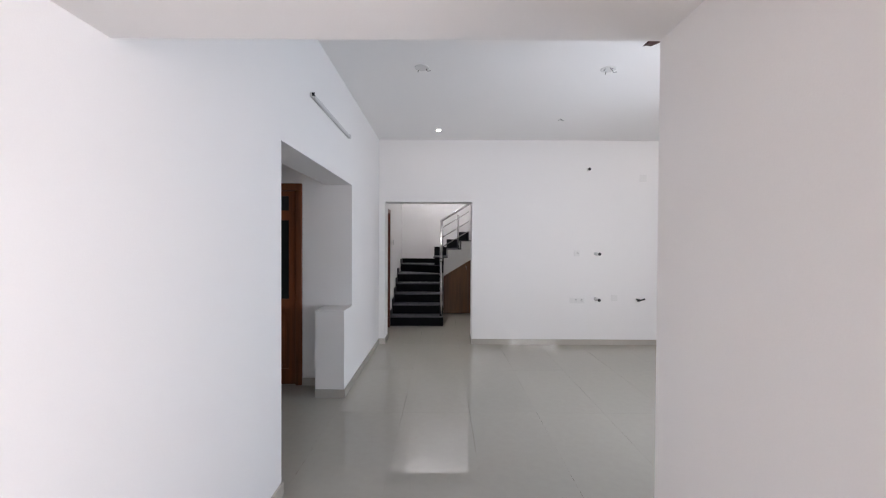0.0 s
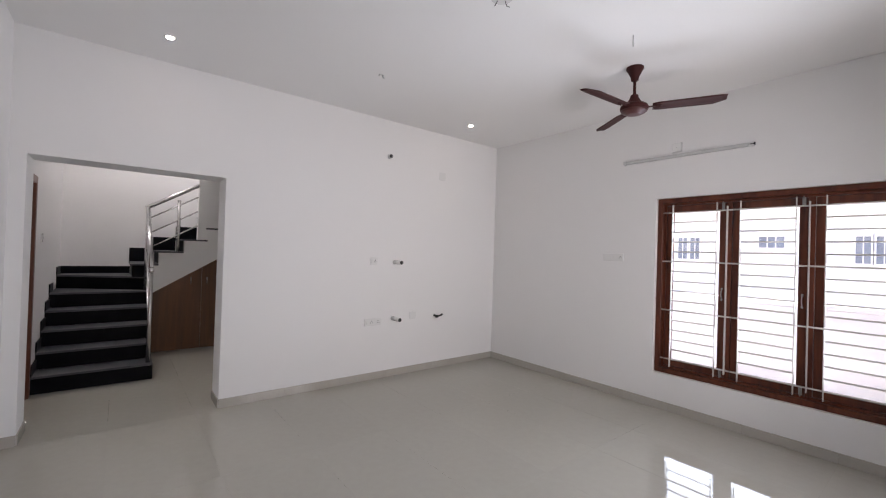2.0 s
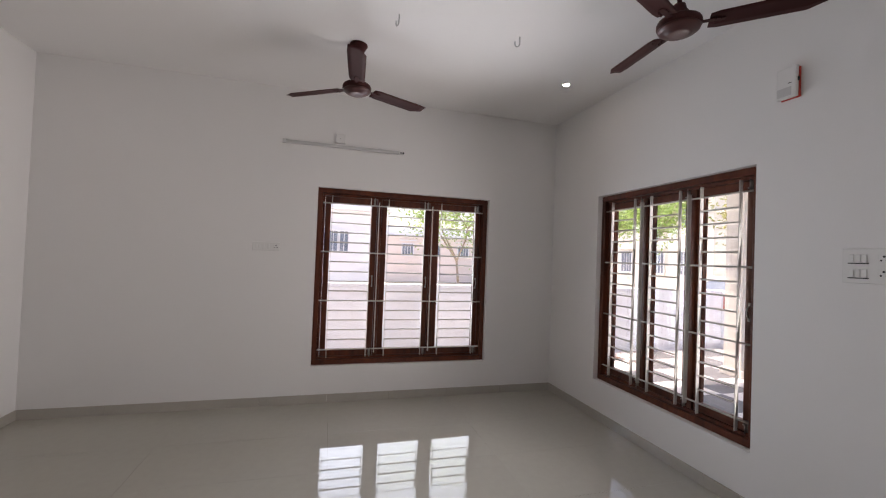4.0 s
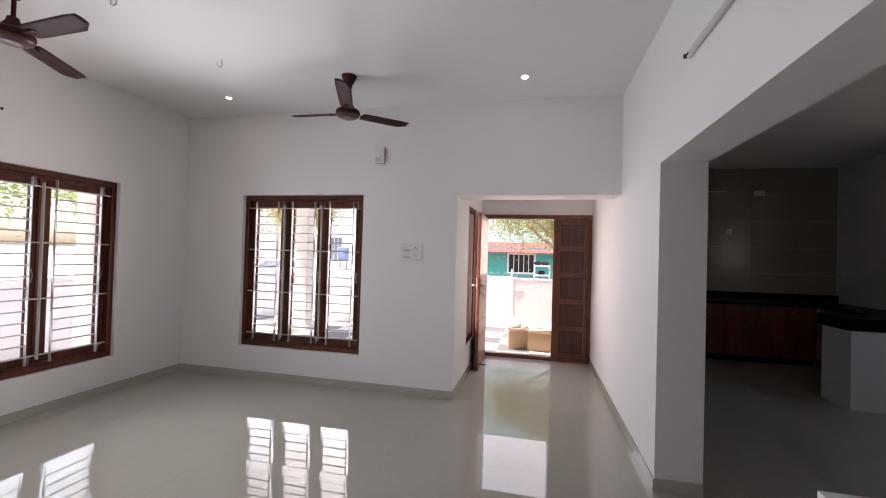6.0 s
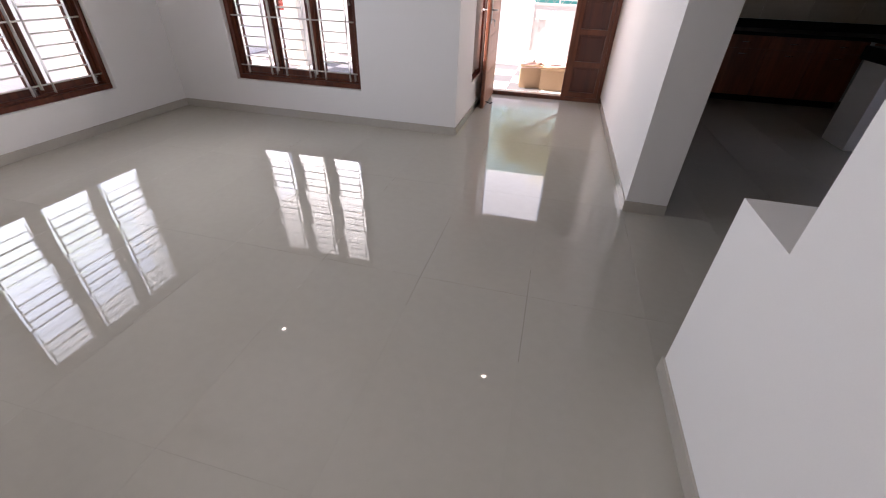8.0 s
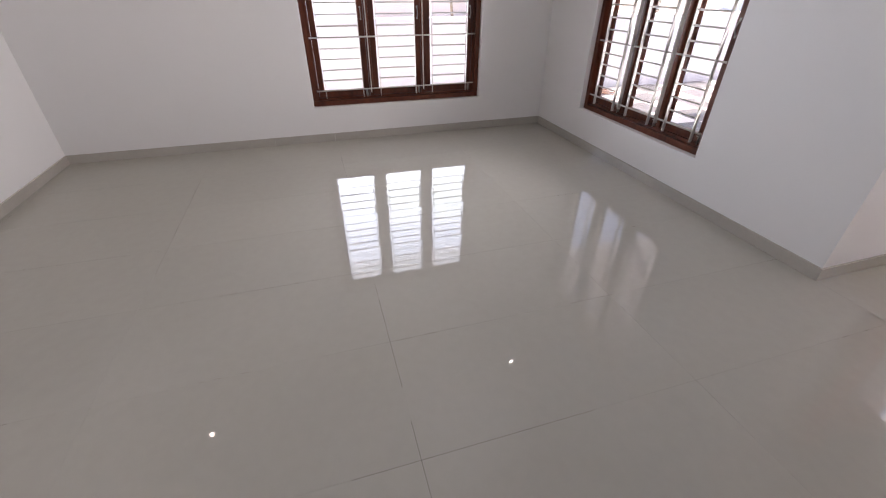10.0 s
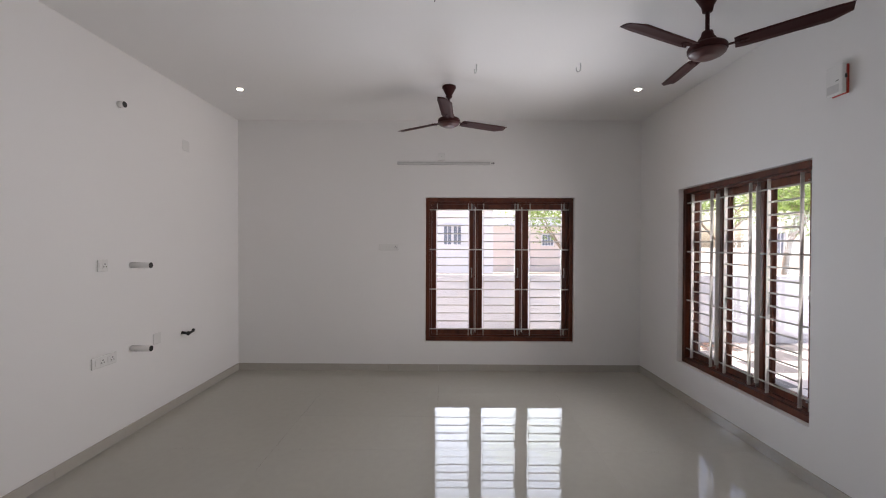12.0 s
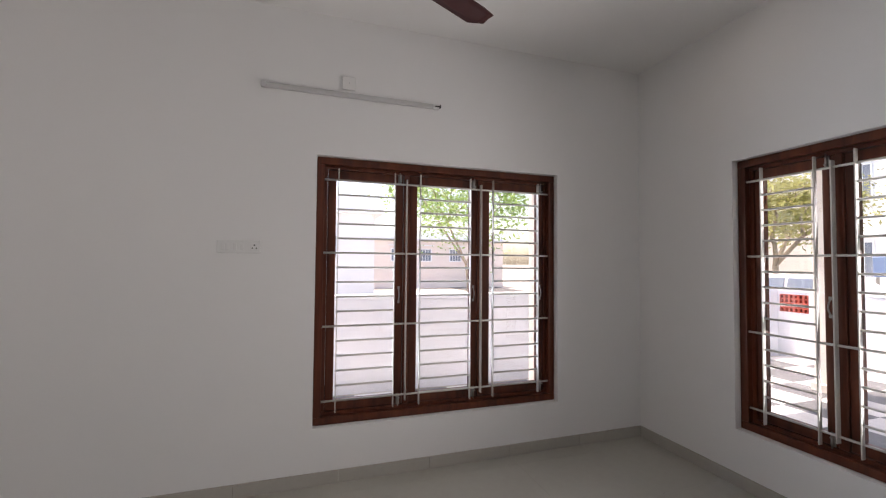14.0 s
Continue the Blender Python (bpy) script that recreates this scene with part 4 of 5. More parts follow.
for k in range(5):
    x0 = -3.98 + k * 0.56
    cabinet(x0, x0 + 0.556, -2.09, 0.6, 0.84, "n")
for k in range(2):
    y0 = -2.05 + k * 0.60
    cabinet(y0, y0 + 0.596, -4.0, 0.6, 0.84, "e")
bm = bmesh.new()
box(bm, KW + 0.002, KS + 0.004, 0.842, WX - WT - 0.005, -2.06, 0.885)
box(bm, KW + 0.002, -2.06, 0.8421, -3.97, -0.85, 0.885)
part("worktop", bm, M_GRANITE)
tagged(bpy.data.objects["worktop"], "black polished granite kitchen worktop", "worktop")
bm = bmesh.new()
box(bm, KW + 0.002, KS + 0.001, 0.886, WX - WT - 0.005, KS + 0.021, 1.0)
tagged(part("granite_upstand", bm, M_GRANITE), "black granite upstand along the kitchen wall", "upstand")
pen = thing("kitchen_peninsula", -3.6, -0.5, 0, label="white plastered counter end with a black granite top", category="counter")
block("side_wall", M_WALL, (-0.99, -0.1, 0), (0.42, 0.33, 0.80), pen)
block("granite_top", M_GRANITE, (-0.99, -0.13, 0.802), (0.46, 0.36, 0.925), pen, 0.004)
ktw = thing("wall_tiling", 0, KS, 0, label="beige glazed wall tiles above the kitchen worktop", category="wall tiles", kind="structure")
rows_k = [1.002, 1.30, 1.715, 2.13, 2.55, TOP - 0.002]
for i in range(6):
    xa = WX - WT - 0.005 - (i + 1) * 0.58
    for z0, z1 in zip(rows_k, rows_k[1:]):
        block("tile", M_KTILE, (max(xa, KW + 0.002) + 0.002, 0.001, z0 + 0.002), (xa + 0.578, 0.009, z1 - 0.002), ktw)


def on_ks(x, z):
    return Matrix(((-1, 0, 0, x), (0, 1, 0, KS + 0.009), (0, 0, 1, z), (0, 0, 0, 1)))


plate("wall_socket", on_ks(-3.52, 2.58), 0.15, 0.09, "white socket plate high on the kitchen wall", "socket", [(0.03, 0)], [(-0.04, 0)])
plate("wall_socket", on_ks(-3.10, 1.96), 0.09, 0.09, "white socket plate on the kitchen wall tiles", "socket", [(0.0, 0)])
bm = bmesh.new()
rod(bm, (-2.45, KS + 0.03, 2.61), (-3.05, KS + 0.03, 2.61), 0.012, n=8)
for x in (-2.5, -3.0):
    rod(bm, (x, KS + 0.009, 2.61), (x, KS + 0.03, 2.61), 0.008, n=6)
tagged(part("wall_rail", bm, M_PLAST), "thin white conduit along the kitchen wall", "conduit")

# ---- outside: near ----
GZ = -0.15
EWX, SWY = 6.3, -4.5    # compound walls
bm = bmesh.new()
box(bm, -400, -400, GZ - 0.4, 400, 400, GZ - 0.06)
tagged(part("ground", bm, M_GROUND), "dry bare soil", "ground", kind="structure")
bm = bmesh.new()
for a in ((KW - TH, KS - TH, WX, 9.16), (WX, DY - TH, FX + TH, 9.16), (FX + TH, SY - TH, EX + TH, NY + 0.31), (FX + TH, NY + 0.31, 2.93, 9.16)):
    box(bm, a[0], a[1], GZ - 0.06, a[2], a[3], -0.014)
tagged(part("plinth", bm, M_GROUT), "grey concrete floor slab of the house", "slab", kind="structure")
# roof slab edge and sunshades
bm = bmesh.new()
box(bm, EX + TH, W1[0] - 0.72, 2.38, EX + TH + 0.90, W1[1] + 0.75, 2.46)
tagged(part("sunshade", bm, M_PLASTER), "white concrete sunshade above the window", "sunshade", kind="structure")
bm = bmesh.new()
box(bm, FX + TH, W3[0] - 0.25, 2.22, FX + TH + 0.62, min(W3[1] + 0.25, SY - TH - 0.01), 2.29)
tagged(part("sunshade", bm, M_PLASTER), "white concrete sunshade above the narrow window", "sunshade", kind="structure")
bm = bmesh.new()
# unseen slab, added to keep direct sun out of the stair opening
box(bm, WX - WT - 0.75, 6.9, 5.34, WX - WT, 8.8, 5.42)
tagged(part("sunshade", bm, M_PLASTER), "white slab added outside the unseen stair opening to keep sun out", "sunshade", kind="structure")
PZ = 2.72
bm = bmesh.new()
box(bm, 1.70, -2.97, PZ, EX + TH + 0.75, SY - TH, PZ + 0.14)
tagged(part("porch_roof", bm, M_PLASTER), "white flat roof slab of the porch", "roof", kind="structure")
for x, y, top in ((4.58, -2.80, PZ), (4.99, 0.98, 2.38)):
    p = thing("porch_pillar", x, y, GZ, label="square cream-painted porch pillar", category="pillar", group="porch pillars")
    block("shaft", M_CREAM, (-0.14, -0.14, 0), (0.14, 0.14, top - GZ - 0.001), p, 0.006)
    block("base", M_CREAM, (-0.17, -0.17, 0), (0.17, 0.17, 0.10), p, 0.006)


def compound(name, axis, p0, p1, u0, u1, holes=()):
    w = thing(name, label="low white plastered compound wall with a coping", category="wall", kind="structure")
    part("wall_body", wall_mesh(axis, p0, p1, u0, u1, GZ - 0.06, 0.93, list(holes)), M_PLASTER, w)
    bm = bmesh.new()
    if axis == "x":
        box(bm, u0, p0 - 0.006, 0.932, u1, p1 + 0.006, 1.0)
    else:
        box(bm, p0 - 0.006, u0, 0.932, p1 + 0.006, u1, 0.99)
    soften(bm, 0.006)
    part("coping", bm, M_PLASTER, w)


JX0, JX1, JZ0, JZ1 = 5.83, 6.26, 0.60, 0.90
compound("wall_compound_east", "y", EWX, EWX + 0.15, SWY - 0.15, 14)
compound("wall_compound_south", "x", SWY - 0.15, SWY, 0.42, EWX, [(JX0, JX1, JZ0, JZ1)])
compound("wall_compound_west", "x", SWY - 0.15, SWY, -9, -2.4)
jali = thing("terracotta_screen", (JX0 + JX1) / 2, SWY - 0.075, JZ0, label="red terracotta lattice block set in the compound wall", category="screen")
w, h = JX1 - JX0, JZ1 - JZ0
for i in range(7):
    x = -w / 2 + w * i / 6
    block("rib", M_JALI, (max(x - 0.016, -w / 2), -0.06, 0.0), (min(x + 0.016, w / 2), 0.08, h), jali)
for k in range(5):
    z = h * k / 4
    block("bar", M_JALI, (-w / 2, -0.055, max(0, z - 0.014)), (w / 2, 0.076, min(h, z + 0.014)), jali)
block("backing", M_JALI, (-w / 2, -0.04, 0.002), (w / 2, 0.02, h - 0.002), jali)

# zigzag fence wire across the lane
fence = thing("wire_fence", 0, -6.3, GZ - 0.05, label="thin zigzag wire fence between iron posts", category="fence")
for x in (-0.9, 0.55, 2.0):
    bm = bmesh.new()
    rod(bm, (x, 0, 0), (x, 0, 1.32), 0.018, n=8)
    part("post", bm, M_DULL, fence)
for k in range(2):
    bm = bmesh.new()
    pts = [(-0.9 + 2.9 * i / 16, 0.01 * k, 0.98 + 0.26 * ((i + k) % 2)) for i in range(17)]
    for p, q in zip(pts, pts[1:]):
        rod(bm, p, q, 0.003, n=5)
    part("wire", bm, M_GRILL, fence)

gate = thing("driveway_gate", -0.98, SWY - 0.06, GZ, label="cream sheet-metal gate with small square holes", category="gate")
bm = wall_mesh("x", -0.02, 0.02, -1.38, 1.38, 0.06, 1.09, [(1.38 - 0.36 - 0.30 * i - 0.05 * q, 1.38 - 0.33 - 0.30 * i - 0.05 * q, 0.70 + 0.24 * k + 0.045 * s, 0.73 + 0.24 * k + 0.045 * s) for i in range(3) for k in range(2) for q in range(2) for s in range(2)])
part("sheet", bm, M_GATE, gate)
bm = bmesh.new()
for a in ((-1.39, -0.03, 1.09, 1.39, 0.03, 1.13), (-1.39, -0.03, 0.04, 1.39, 0.03, 0.08), (1.38, -0.03, 0.08, 1.42, 0.03, 1.09), (-1.42, -0.03, 0.08, -1.38, 0.03, 1.09)):
    box(bm, *a)
part("gate_frame", bm, M_GATE, gate)
bm = bmesh.new()
rod(bm, (1.15, 0.03, 0.86), (1.36, 0.03, 0.86), 0.012, n=8)
box(bm, 1.27, 0.02, 0.80, 1.33, 0.045, 0.92)
part("latch", bm, M_GRILL, gate)
for x in (-1.35, 1.35):
    bm = bmesh.new()
    rod(bm, (x, 0, -0.06), (x, 0, 0.05), 0.02, n=8)
    part("foot", bm, M_DULL, gate)


def carton(x, y, rz, w, d, h, label):
    c = thing("cardboard_box", x, y, GZ + 0.001, rz, label=label, category="box", group="cartons on the porch")
    t = 0.005
    bm = bmesh.new()
    box(bm, -w / 2, -d / 2, 0, w / 2, d / 2, t)
    for a in ((-w / 2, -d / 2, t, w / 2, -d / 2 + t, h), (-w / 2, d / 2 - t, t, w / 2, d / 2, h), (-w / 2, -d / 2 + t, t, -w / 2 + t, d / 2 - t, h), (w / 2 - t, -d / 2 + t, t, w / 2, d / 2 - t, h)):
        box(bm, *a)
    part("carton", bm, M_BOX, c)
    for s, a in ((1, 25), (-1, 60)):
        bm = bmesh.new()
        box(bm, -w / 2, 0, 0, w / 2, d * 0.45, t)
        bmesh.ops.transform(bm, matrix=Matrix.Translation((0, s * d / 2, h)) @ (pose(0, 0, 0, a, 0, 0) if s > 0 else pose(0, 0, 0, -a, 0, 180)), verts=bm.verts[:])
        part("flap", bm, M_BOX, c)


carton(0.22, -2.62, 8, 0.34, 0.30, 0.31, "open brown cardboard box with loose wrapping on it")
carton(-0.16, -2.55, -5, 0.38, 0.30, 0.30, "open brown cardboard box on the paved porch")
carton(-0.60, -2.7, 12, 0.36, 0.32, 0.30, "brown cardboard box beside the others")


def crumpled(name, x, y, z, w, d, hgt, mat_, label, rz=0, seed=1):
    """A loose crumpled sheet."""
    rnd = random.Random(seed)
    bm = bmesh.new()
    n = 9
    top = [[bm.verts.new(((i / (n - 1) - 0.5) * w, (j / (n - 1) - 0.5) * d, 0.004 + hgt * (rnd.random() ** 2) * math.sin(math.pi * (i + 0.5) / n))) for j in range(n)] for i in range(n)]
    bot = [[bm.verts.new(v.co - Vector((0, 0, 0.004))) for v in row] for row in top]
    for i in range(n - 1):
        for j in range(n - 1):
            bm.faces.new((top[i][j], top[i + 1][j], top[i + 1][j + 1], top[i][j + 1]))
            bm.faces.new((bot[i][j], bot[i][j + 1], bot[i + 1][j + 1], bot[i + 1][j]))
    for i in range(n - 1):
        for a, b, c, e in ((top[i][0], top[i + 1][0], bot[i + 1][0], bot[i][0]), (top[i][-1], top[i + 1][-1], bot[i + 1][-1], bot[i][-1]), (top[0][i], top[0][i + 1], bot[0][i + 1], bot[0][i]), (top[-1][i], top[-1][i + 1], bot[-1][i + 1], bot[-1][i])):
            bm.faces.new((a, b, c, e))
    ob = part(name, bm, mat_)
    ob.matrix_basis = pose(x, y, z, 0, 0, rz)
    return tagged(ob, label, "packaging")


crumpled("wrapping_sheet", -0.02, -2.60, GZ + 0.318, 0.75, 0.30, 0.10, M_PAPER, "crumpled pinkish wrapping sheet lying over the cartons", 6, 3)
crumpled("plastic_wrap", 0.26, -2.62, GZ + 0.385, 0.30, 0.26, 0.16, M_POLY, "crumpled white plastic wrap on a carton", 20, 5)
crumpled("plastic_wrap", -0.25, -2.55, GZ + 0.385, 0.22, 0.22, 0.16, M_POLY, "crumpled white plastic wrap on a carton", -10, 8)

strip = block("foam_strip", M_PAPER, (-0.36, -0.035, 0.0), (0.36, 0.035, 0.018), bevel=0.003)
strip.matrix_basis = pose(0.02, -2.44, GZ + 0.335, 0, 5, -3)
tagged(strip, "long pinkish foam packing strip lying across the cartons", "packaging")
rnd = random.Random(31)
bm = bmesh.new()
for k in range(70):
    a, b, c = rnd.uniform(0, 6.28), abs(rnd.gauss(0, 0.2)), rnd.uniform(0.01, 0.09)
    p = Vector((b * math.cos(a), 1.7 * b * math.sin(a), max(0.008, c * (1 - 2 * b))))
    t = rnd.uniform(0, 6.28)
    h = Vector((math.cos(t), math.sin(t), rnd.uniform(-0.02, 0.2))) * rnd.uniform(0.08, 0.2)
    q = p + h
    q.z = max(0.006, q.z)
    rod(bm, p, q, 0.006, 0.003, n=5)
twigs = part("twig_pile", bm, stuff_mat("dry twigs", (0.30, 0.17, 0.12), 0.9, grain=30, vary=0.3))
twigs.matrix_basis = pose(5.7, -1.35, GZ)
tagged(twigs, "small heap of dry brown twigs on the paving", "twigs")

# ---- outside: far ----
road = block("road", stuff_mat("worn asphalt", (0.10, 0.097, 0.093), 0.9, grain=50, vary=0.15, bump=0.3), (-60, -8.6, GZ - 0.06), (60, -5.2, GZ - 0.045))
tagged(road, "worn grey asphalt lane", "road", kind="structure")


def opening(parent, axis, p, u0, u1, z0, z1, out, bars=3, frame_m=None, pane_m=None, shade=True):
    """A barred window on a far wall: surround, pane and bars. out: +1 or -1, the side that it faces."""
    f = frame_m or M_PLASTER
    win = thing("window")
    win.parent = parent

    def bx(nm, m, a0, a1, c0, c1, d0, d1):
        lo, hi = p + out * d0, p + out * d1
        lo, hi = min(lo, hi), max(lo, hi)
        block(nm, m, (a0, lo, c0) if axis == "x" else (lo, a0, c0), (a1, hi, c1) if axis == "x" else (hi, a1, c1), win)

    bx("pane", pane_m or M_WINBLUE, u0, u1, z0, z1, 0.002, 0.02)
    bm_w = 0.06
    for a in ((u0 - bm_w, u1 + bm_w, z1, z1 + bm_w), (u0 - bm_w, u1 + bm_w, z0 - bm_w, z0), (u0 - bm_w, u0, z0, z1), (u1, u1 + bm_w, z0, z1)):
        bx("surround", f, *a, 0.002, 0.06)
    for i in range(1, bars + 1):
        u = u0 + (u1 - u0) * i / (bars + 1)
        bx("bar", f, u - 0.012, u + 0.012, z0, z1, 0.02, 0.04)
    if shade:
        bx("shade", f, u0 - 0.2, u1 + 0.2, z1 + 0.22, z1 + 0.28, 0.002, 0.16)


def house(name, x0, y0, x1, y1, top, mat_, label, storeys=1):
    h = thing(name, label=label, category="house")
    block("wall", mat_, (x0, y0, GZ - 0.06), (x1, y1, top), h)
    bm = bmesh.new()
    box(bm, x0 - 0.3, y0 - 0.3, top, x1 + 0.3, y1 + 0.3, top + 0.14)
    box(bm, x0, y0, top + 0.14, x1, y1, top + 0.6)
    part("roof", bm, M_PLASTER, h)
    return h


nb = house("neighbour_house", 15.9, 1.12, 24, 14, 3.1, M_PLASTER, "white plastered neighbouring house with small barred windows")
for y in (2.60, 3.0, 7.2, 7.6):
    opening(nb, "y", 15.9, y - 0.15, y + 0.15, 1.53, 2.28, -1, 1, shade=False)
opening(nb, "y", 15.9, 4.7, 5.35, 1.95, 2.3, -1, 2, shade=False)
pk = house("pink_house", 26.0, -9, 33, 0.9, 2.75, M_PINK, "low dusty pink house behind the white wall")
for y in (-1.8, -3.6, -5.6):
    opening(pk, "y", 26.0, y - 0.35, y + 0.35, 1.5, 2.2, -1)
ch = house("cream_house", 15.5, -22, 24, -15, 5.6, M_CREAM, "cream two-storey house behind the trees")
for x in (17.0, 19.0, 21.5):
    opening(ch, "x", -15.0, x - 0.45, x + 0.45, 1.0, 2.2, 1)
    opening(ch, "x", -15.0, x - 0.45, x + 0.45, 3.6, 4.8, 1)
wh = house("white_house", 6.2, -24, 12.5, -17, 6.2, M_PLASTER, "white two-storey house across the lane")
for x in (7.4, 9.4, 11.4):
    opening(wh, "x", -17.0, x - 0.5, x + 0.5, 1.0, 2.3, 1)
    opening(wh, "x", -17.0, x - 0.5, x + 0.5, 4.0, 5.3, 1)

th = thing("turquoise_house", label="turquoise house with a red sheet roof across the lane", category="house")
block("wall", M_TEAL, (-6, -14, GZ - 0.06), (5.2, -10.2, 1.80), th)
bm = bmesh.new()
cols = []
for i in range(401):
    x = -6.4 + 12.0 * i / 400
    dz = 0.012 * math.sin(i * math.pi / 2)
    cols.append([bm.verts.new((x, -9.55, 1.62 + dz)), bm.verts.new((x, -11.6, 2.03 + dz)), bm.verts.new((x, -11.6, 2.00 + dz)), bm.verts.new((x, -9.55, 1.59 + dz))])
for a, b in zip(cols, cols[1:]):
    for q in range(4):
        bm.faces.new((a[q], b[q], b[(q + 1) % 4], a[(q + 1) % 4]))
part("roof", bm, M_ROOF, th, "red corrugated sheet roof")
# added white band: stands in for the bright lane behind the gate holes
block("gate_hole_backing", M_PLASTER, (-6, -10.199, GZ - 0.06), (5.2, -10.13, 0.72), th, label="white band added on the wall to brighten the gate holes")
block("upper_wall", M_CYAN, (-6, -16, 2.75), (5.2, -11.7, 5.6), th, label="pale turquoise upper storey")
block("parapet", M_CYAN, (-6.1, -16, 1.9), (5.3, -11.65, 2.74), th)
opening(th, "x", -10.2, 0.0, 0.88, 0.92, 1.55, 1, 4, pane_m=M_DARKGL, shade=False)
opening(th, "x", -10.2, -2.4, -1.4, 0.75, 1.5, 1, 4, pane_m=M_DARKGL, shade=False)

rack = thing("white_rack", -0.22, -6.0, GZ - 0.045, label="white slatted rack with dark bundles on it", category="rack")
for x in (-0.19, 0.19):
    for y in (-0.12, 0.12):
        block("leg", M_PLAST, (x - 0.015, y - 0.015, 0), (x + 0.015, y + 0.015, 1.46), rack)
for z in (0.95, 1.18, 1.42):
    block("shelf", M_PLAST, (-0.2, -0.14, z), (0.2, 0.14, z + 0.04), rack)
for k, (x, z) in enumerate(((-0.08, 1.461), (0.10, 1.461), (0.0, 1.221), (0.04, 0.991))):
    bm = bmesh.new()
    bmesh.ops.create_icosphere(bm, subdivisions=2, radius=0.09)
    rnd = random.Random(k)
    for v in bm.verts:
        v.co = Vector((v.co.x * 1.1, v.co.y, v.co.z * 0.6)) * (0.85 + 0.3 * rnd.random())
    ob = part("bundle", bm, M_DARK)
    ob.matrix_basis = pose(-0.22 + x, -6.0, GZ - 0.045 + z + 0.045)
    tagged(ob, "dark cloth bundle lying on the white rack", "bundle")


def tree(x, y, height, spread, seed, leaf_m, leaves=4200, trunk_r=0.11, size=0.11, low=0.35, droop=0.1, label=""):
    """A tapered trunk with forking limbs, and many small leaves in loose clumps along the twigs."""
    rnd = random.Random(seed)
    t = thing("tree", x, y, GZ - 0.06, label=label or "leafy green tree with a slim forked trunk", category="tree")
    bm = bmesh.new()
    tips = []

    def grow(p, d, length, r, depth):
        steps = 3
        for s in range(steps):
            q = p + d * (length / steps)
            rod(bm, p, q, r * (1 - 0.28 * s / steps), r * (1 - 0.28 * (s + 1) / steps), n=7, caps=False)
            d = (d + Vector((rnd.uniform(-1, 1), rnd.uniform(-1, 1), rnd.uniform(-0.4, 0.6))) * 0.16).normalized()
            p = q
            if depth >= 2:
                tips.append((p, depth))
        if depth < 4:
            for k in range(3 if depth < 2 else 2):
                a = rnd.uniform(0, 2 * math.pi)
                out = Vector((math.cos(a), math.sin(a), rnd.uniform(0.0, 0.8))) * spread
                grow(p, (d * 0.6 + out * 0.7).normalized(), length * rnd.uniform(0.6, 0.8), r * 0.62, depth + 1)
    grow(Vector((0, 0, 0)), Vector((0.06, 0.04, 1)).normalized(), height * low, trunk_r, 0)
    part("trunk", bm, M_BARK, t)
    verts, faces = [], []
    clumps = [(p + Vector((rnd.gauss(0, 0.16), rnd.gauss(0, 0.16), rnd.gauss(0, 0.13))), rnd.uniform(0.12, 0.32)) for p, _ in tips]
    for i in range(leaves):
        c, rad = clumps[rnd.randrange(len(clumps))]
        p = c + Vector((rnd.gauss(0, rad), rnd.gauss(0, rad), rnd.gauss(0, rad * 0.7) - abs(rnd.gauss(0, droop))))
        a = Vector((rnd.uniform(-1, 1), rnd.uniform(-1, 1), rnd.uniform(-0.9, 0.4))).normalized()
        b = a.cross(Vector((rnd.uniform(-1, 1), rnd.uniform(-1, 1), rnd.uniform(-1, 1)))).normalized()
        s = size * rnd.uniform(0.6, 1.3)
        k = len(verts)
        verts += [tuple(p), tuple(p + a * s * 0.5 + b * s * 0.2 ), tuple(p + a * s), tuple(p + a * s * 0.5 - b * s * 0.2)]
        faces.append((k, k + 1, k + 2, k + 3))
    me = bpy.data.meshes.new("crown")
    me.from_pydata(verts, [], faces)
    me.materials.append(leaf_m)
    new("crown", me).parent = t
    return t


tree(9.5, 0.0, 4.4, 1.0, 3, M_LEAFG, 10000, trunk_r=0.04, size=0.085, low=0.36, droop=0.25)
tree(11.5, -7.2, 5.2, 1.1, 7, M_LEAFG, 9000, size=0.12, low=0.36)
tree(9.6, -9.8, 4.6, 1.0, 11, M_LEAFY, 8000, size=0.13)
tree(-0.95, -7.5, 4.5, 1.75, 19, M_LEAFY, 15000, size=0.095, low=0.40, droop=0.38, label="tree with drooping yellow-green leaves beside the lane")
tree(17.5, -9.5, 5.5, 1.0, 23, M_LEAFG, 4200, size=0.16)


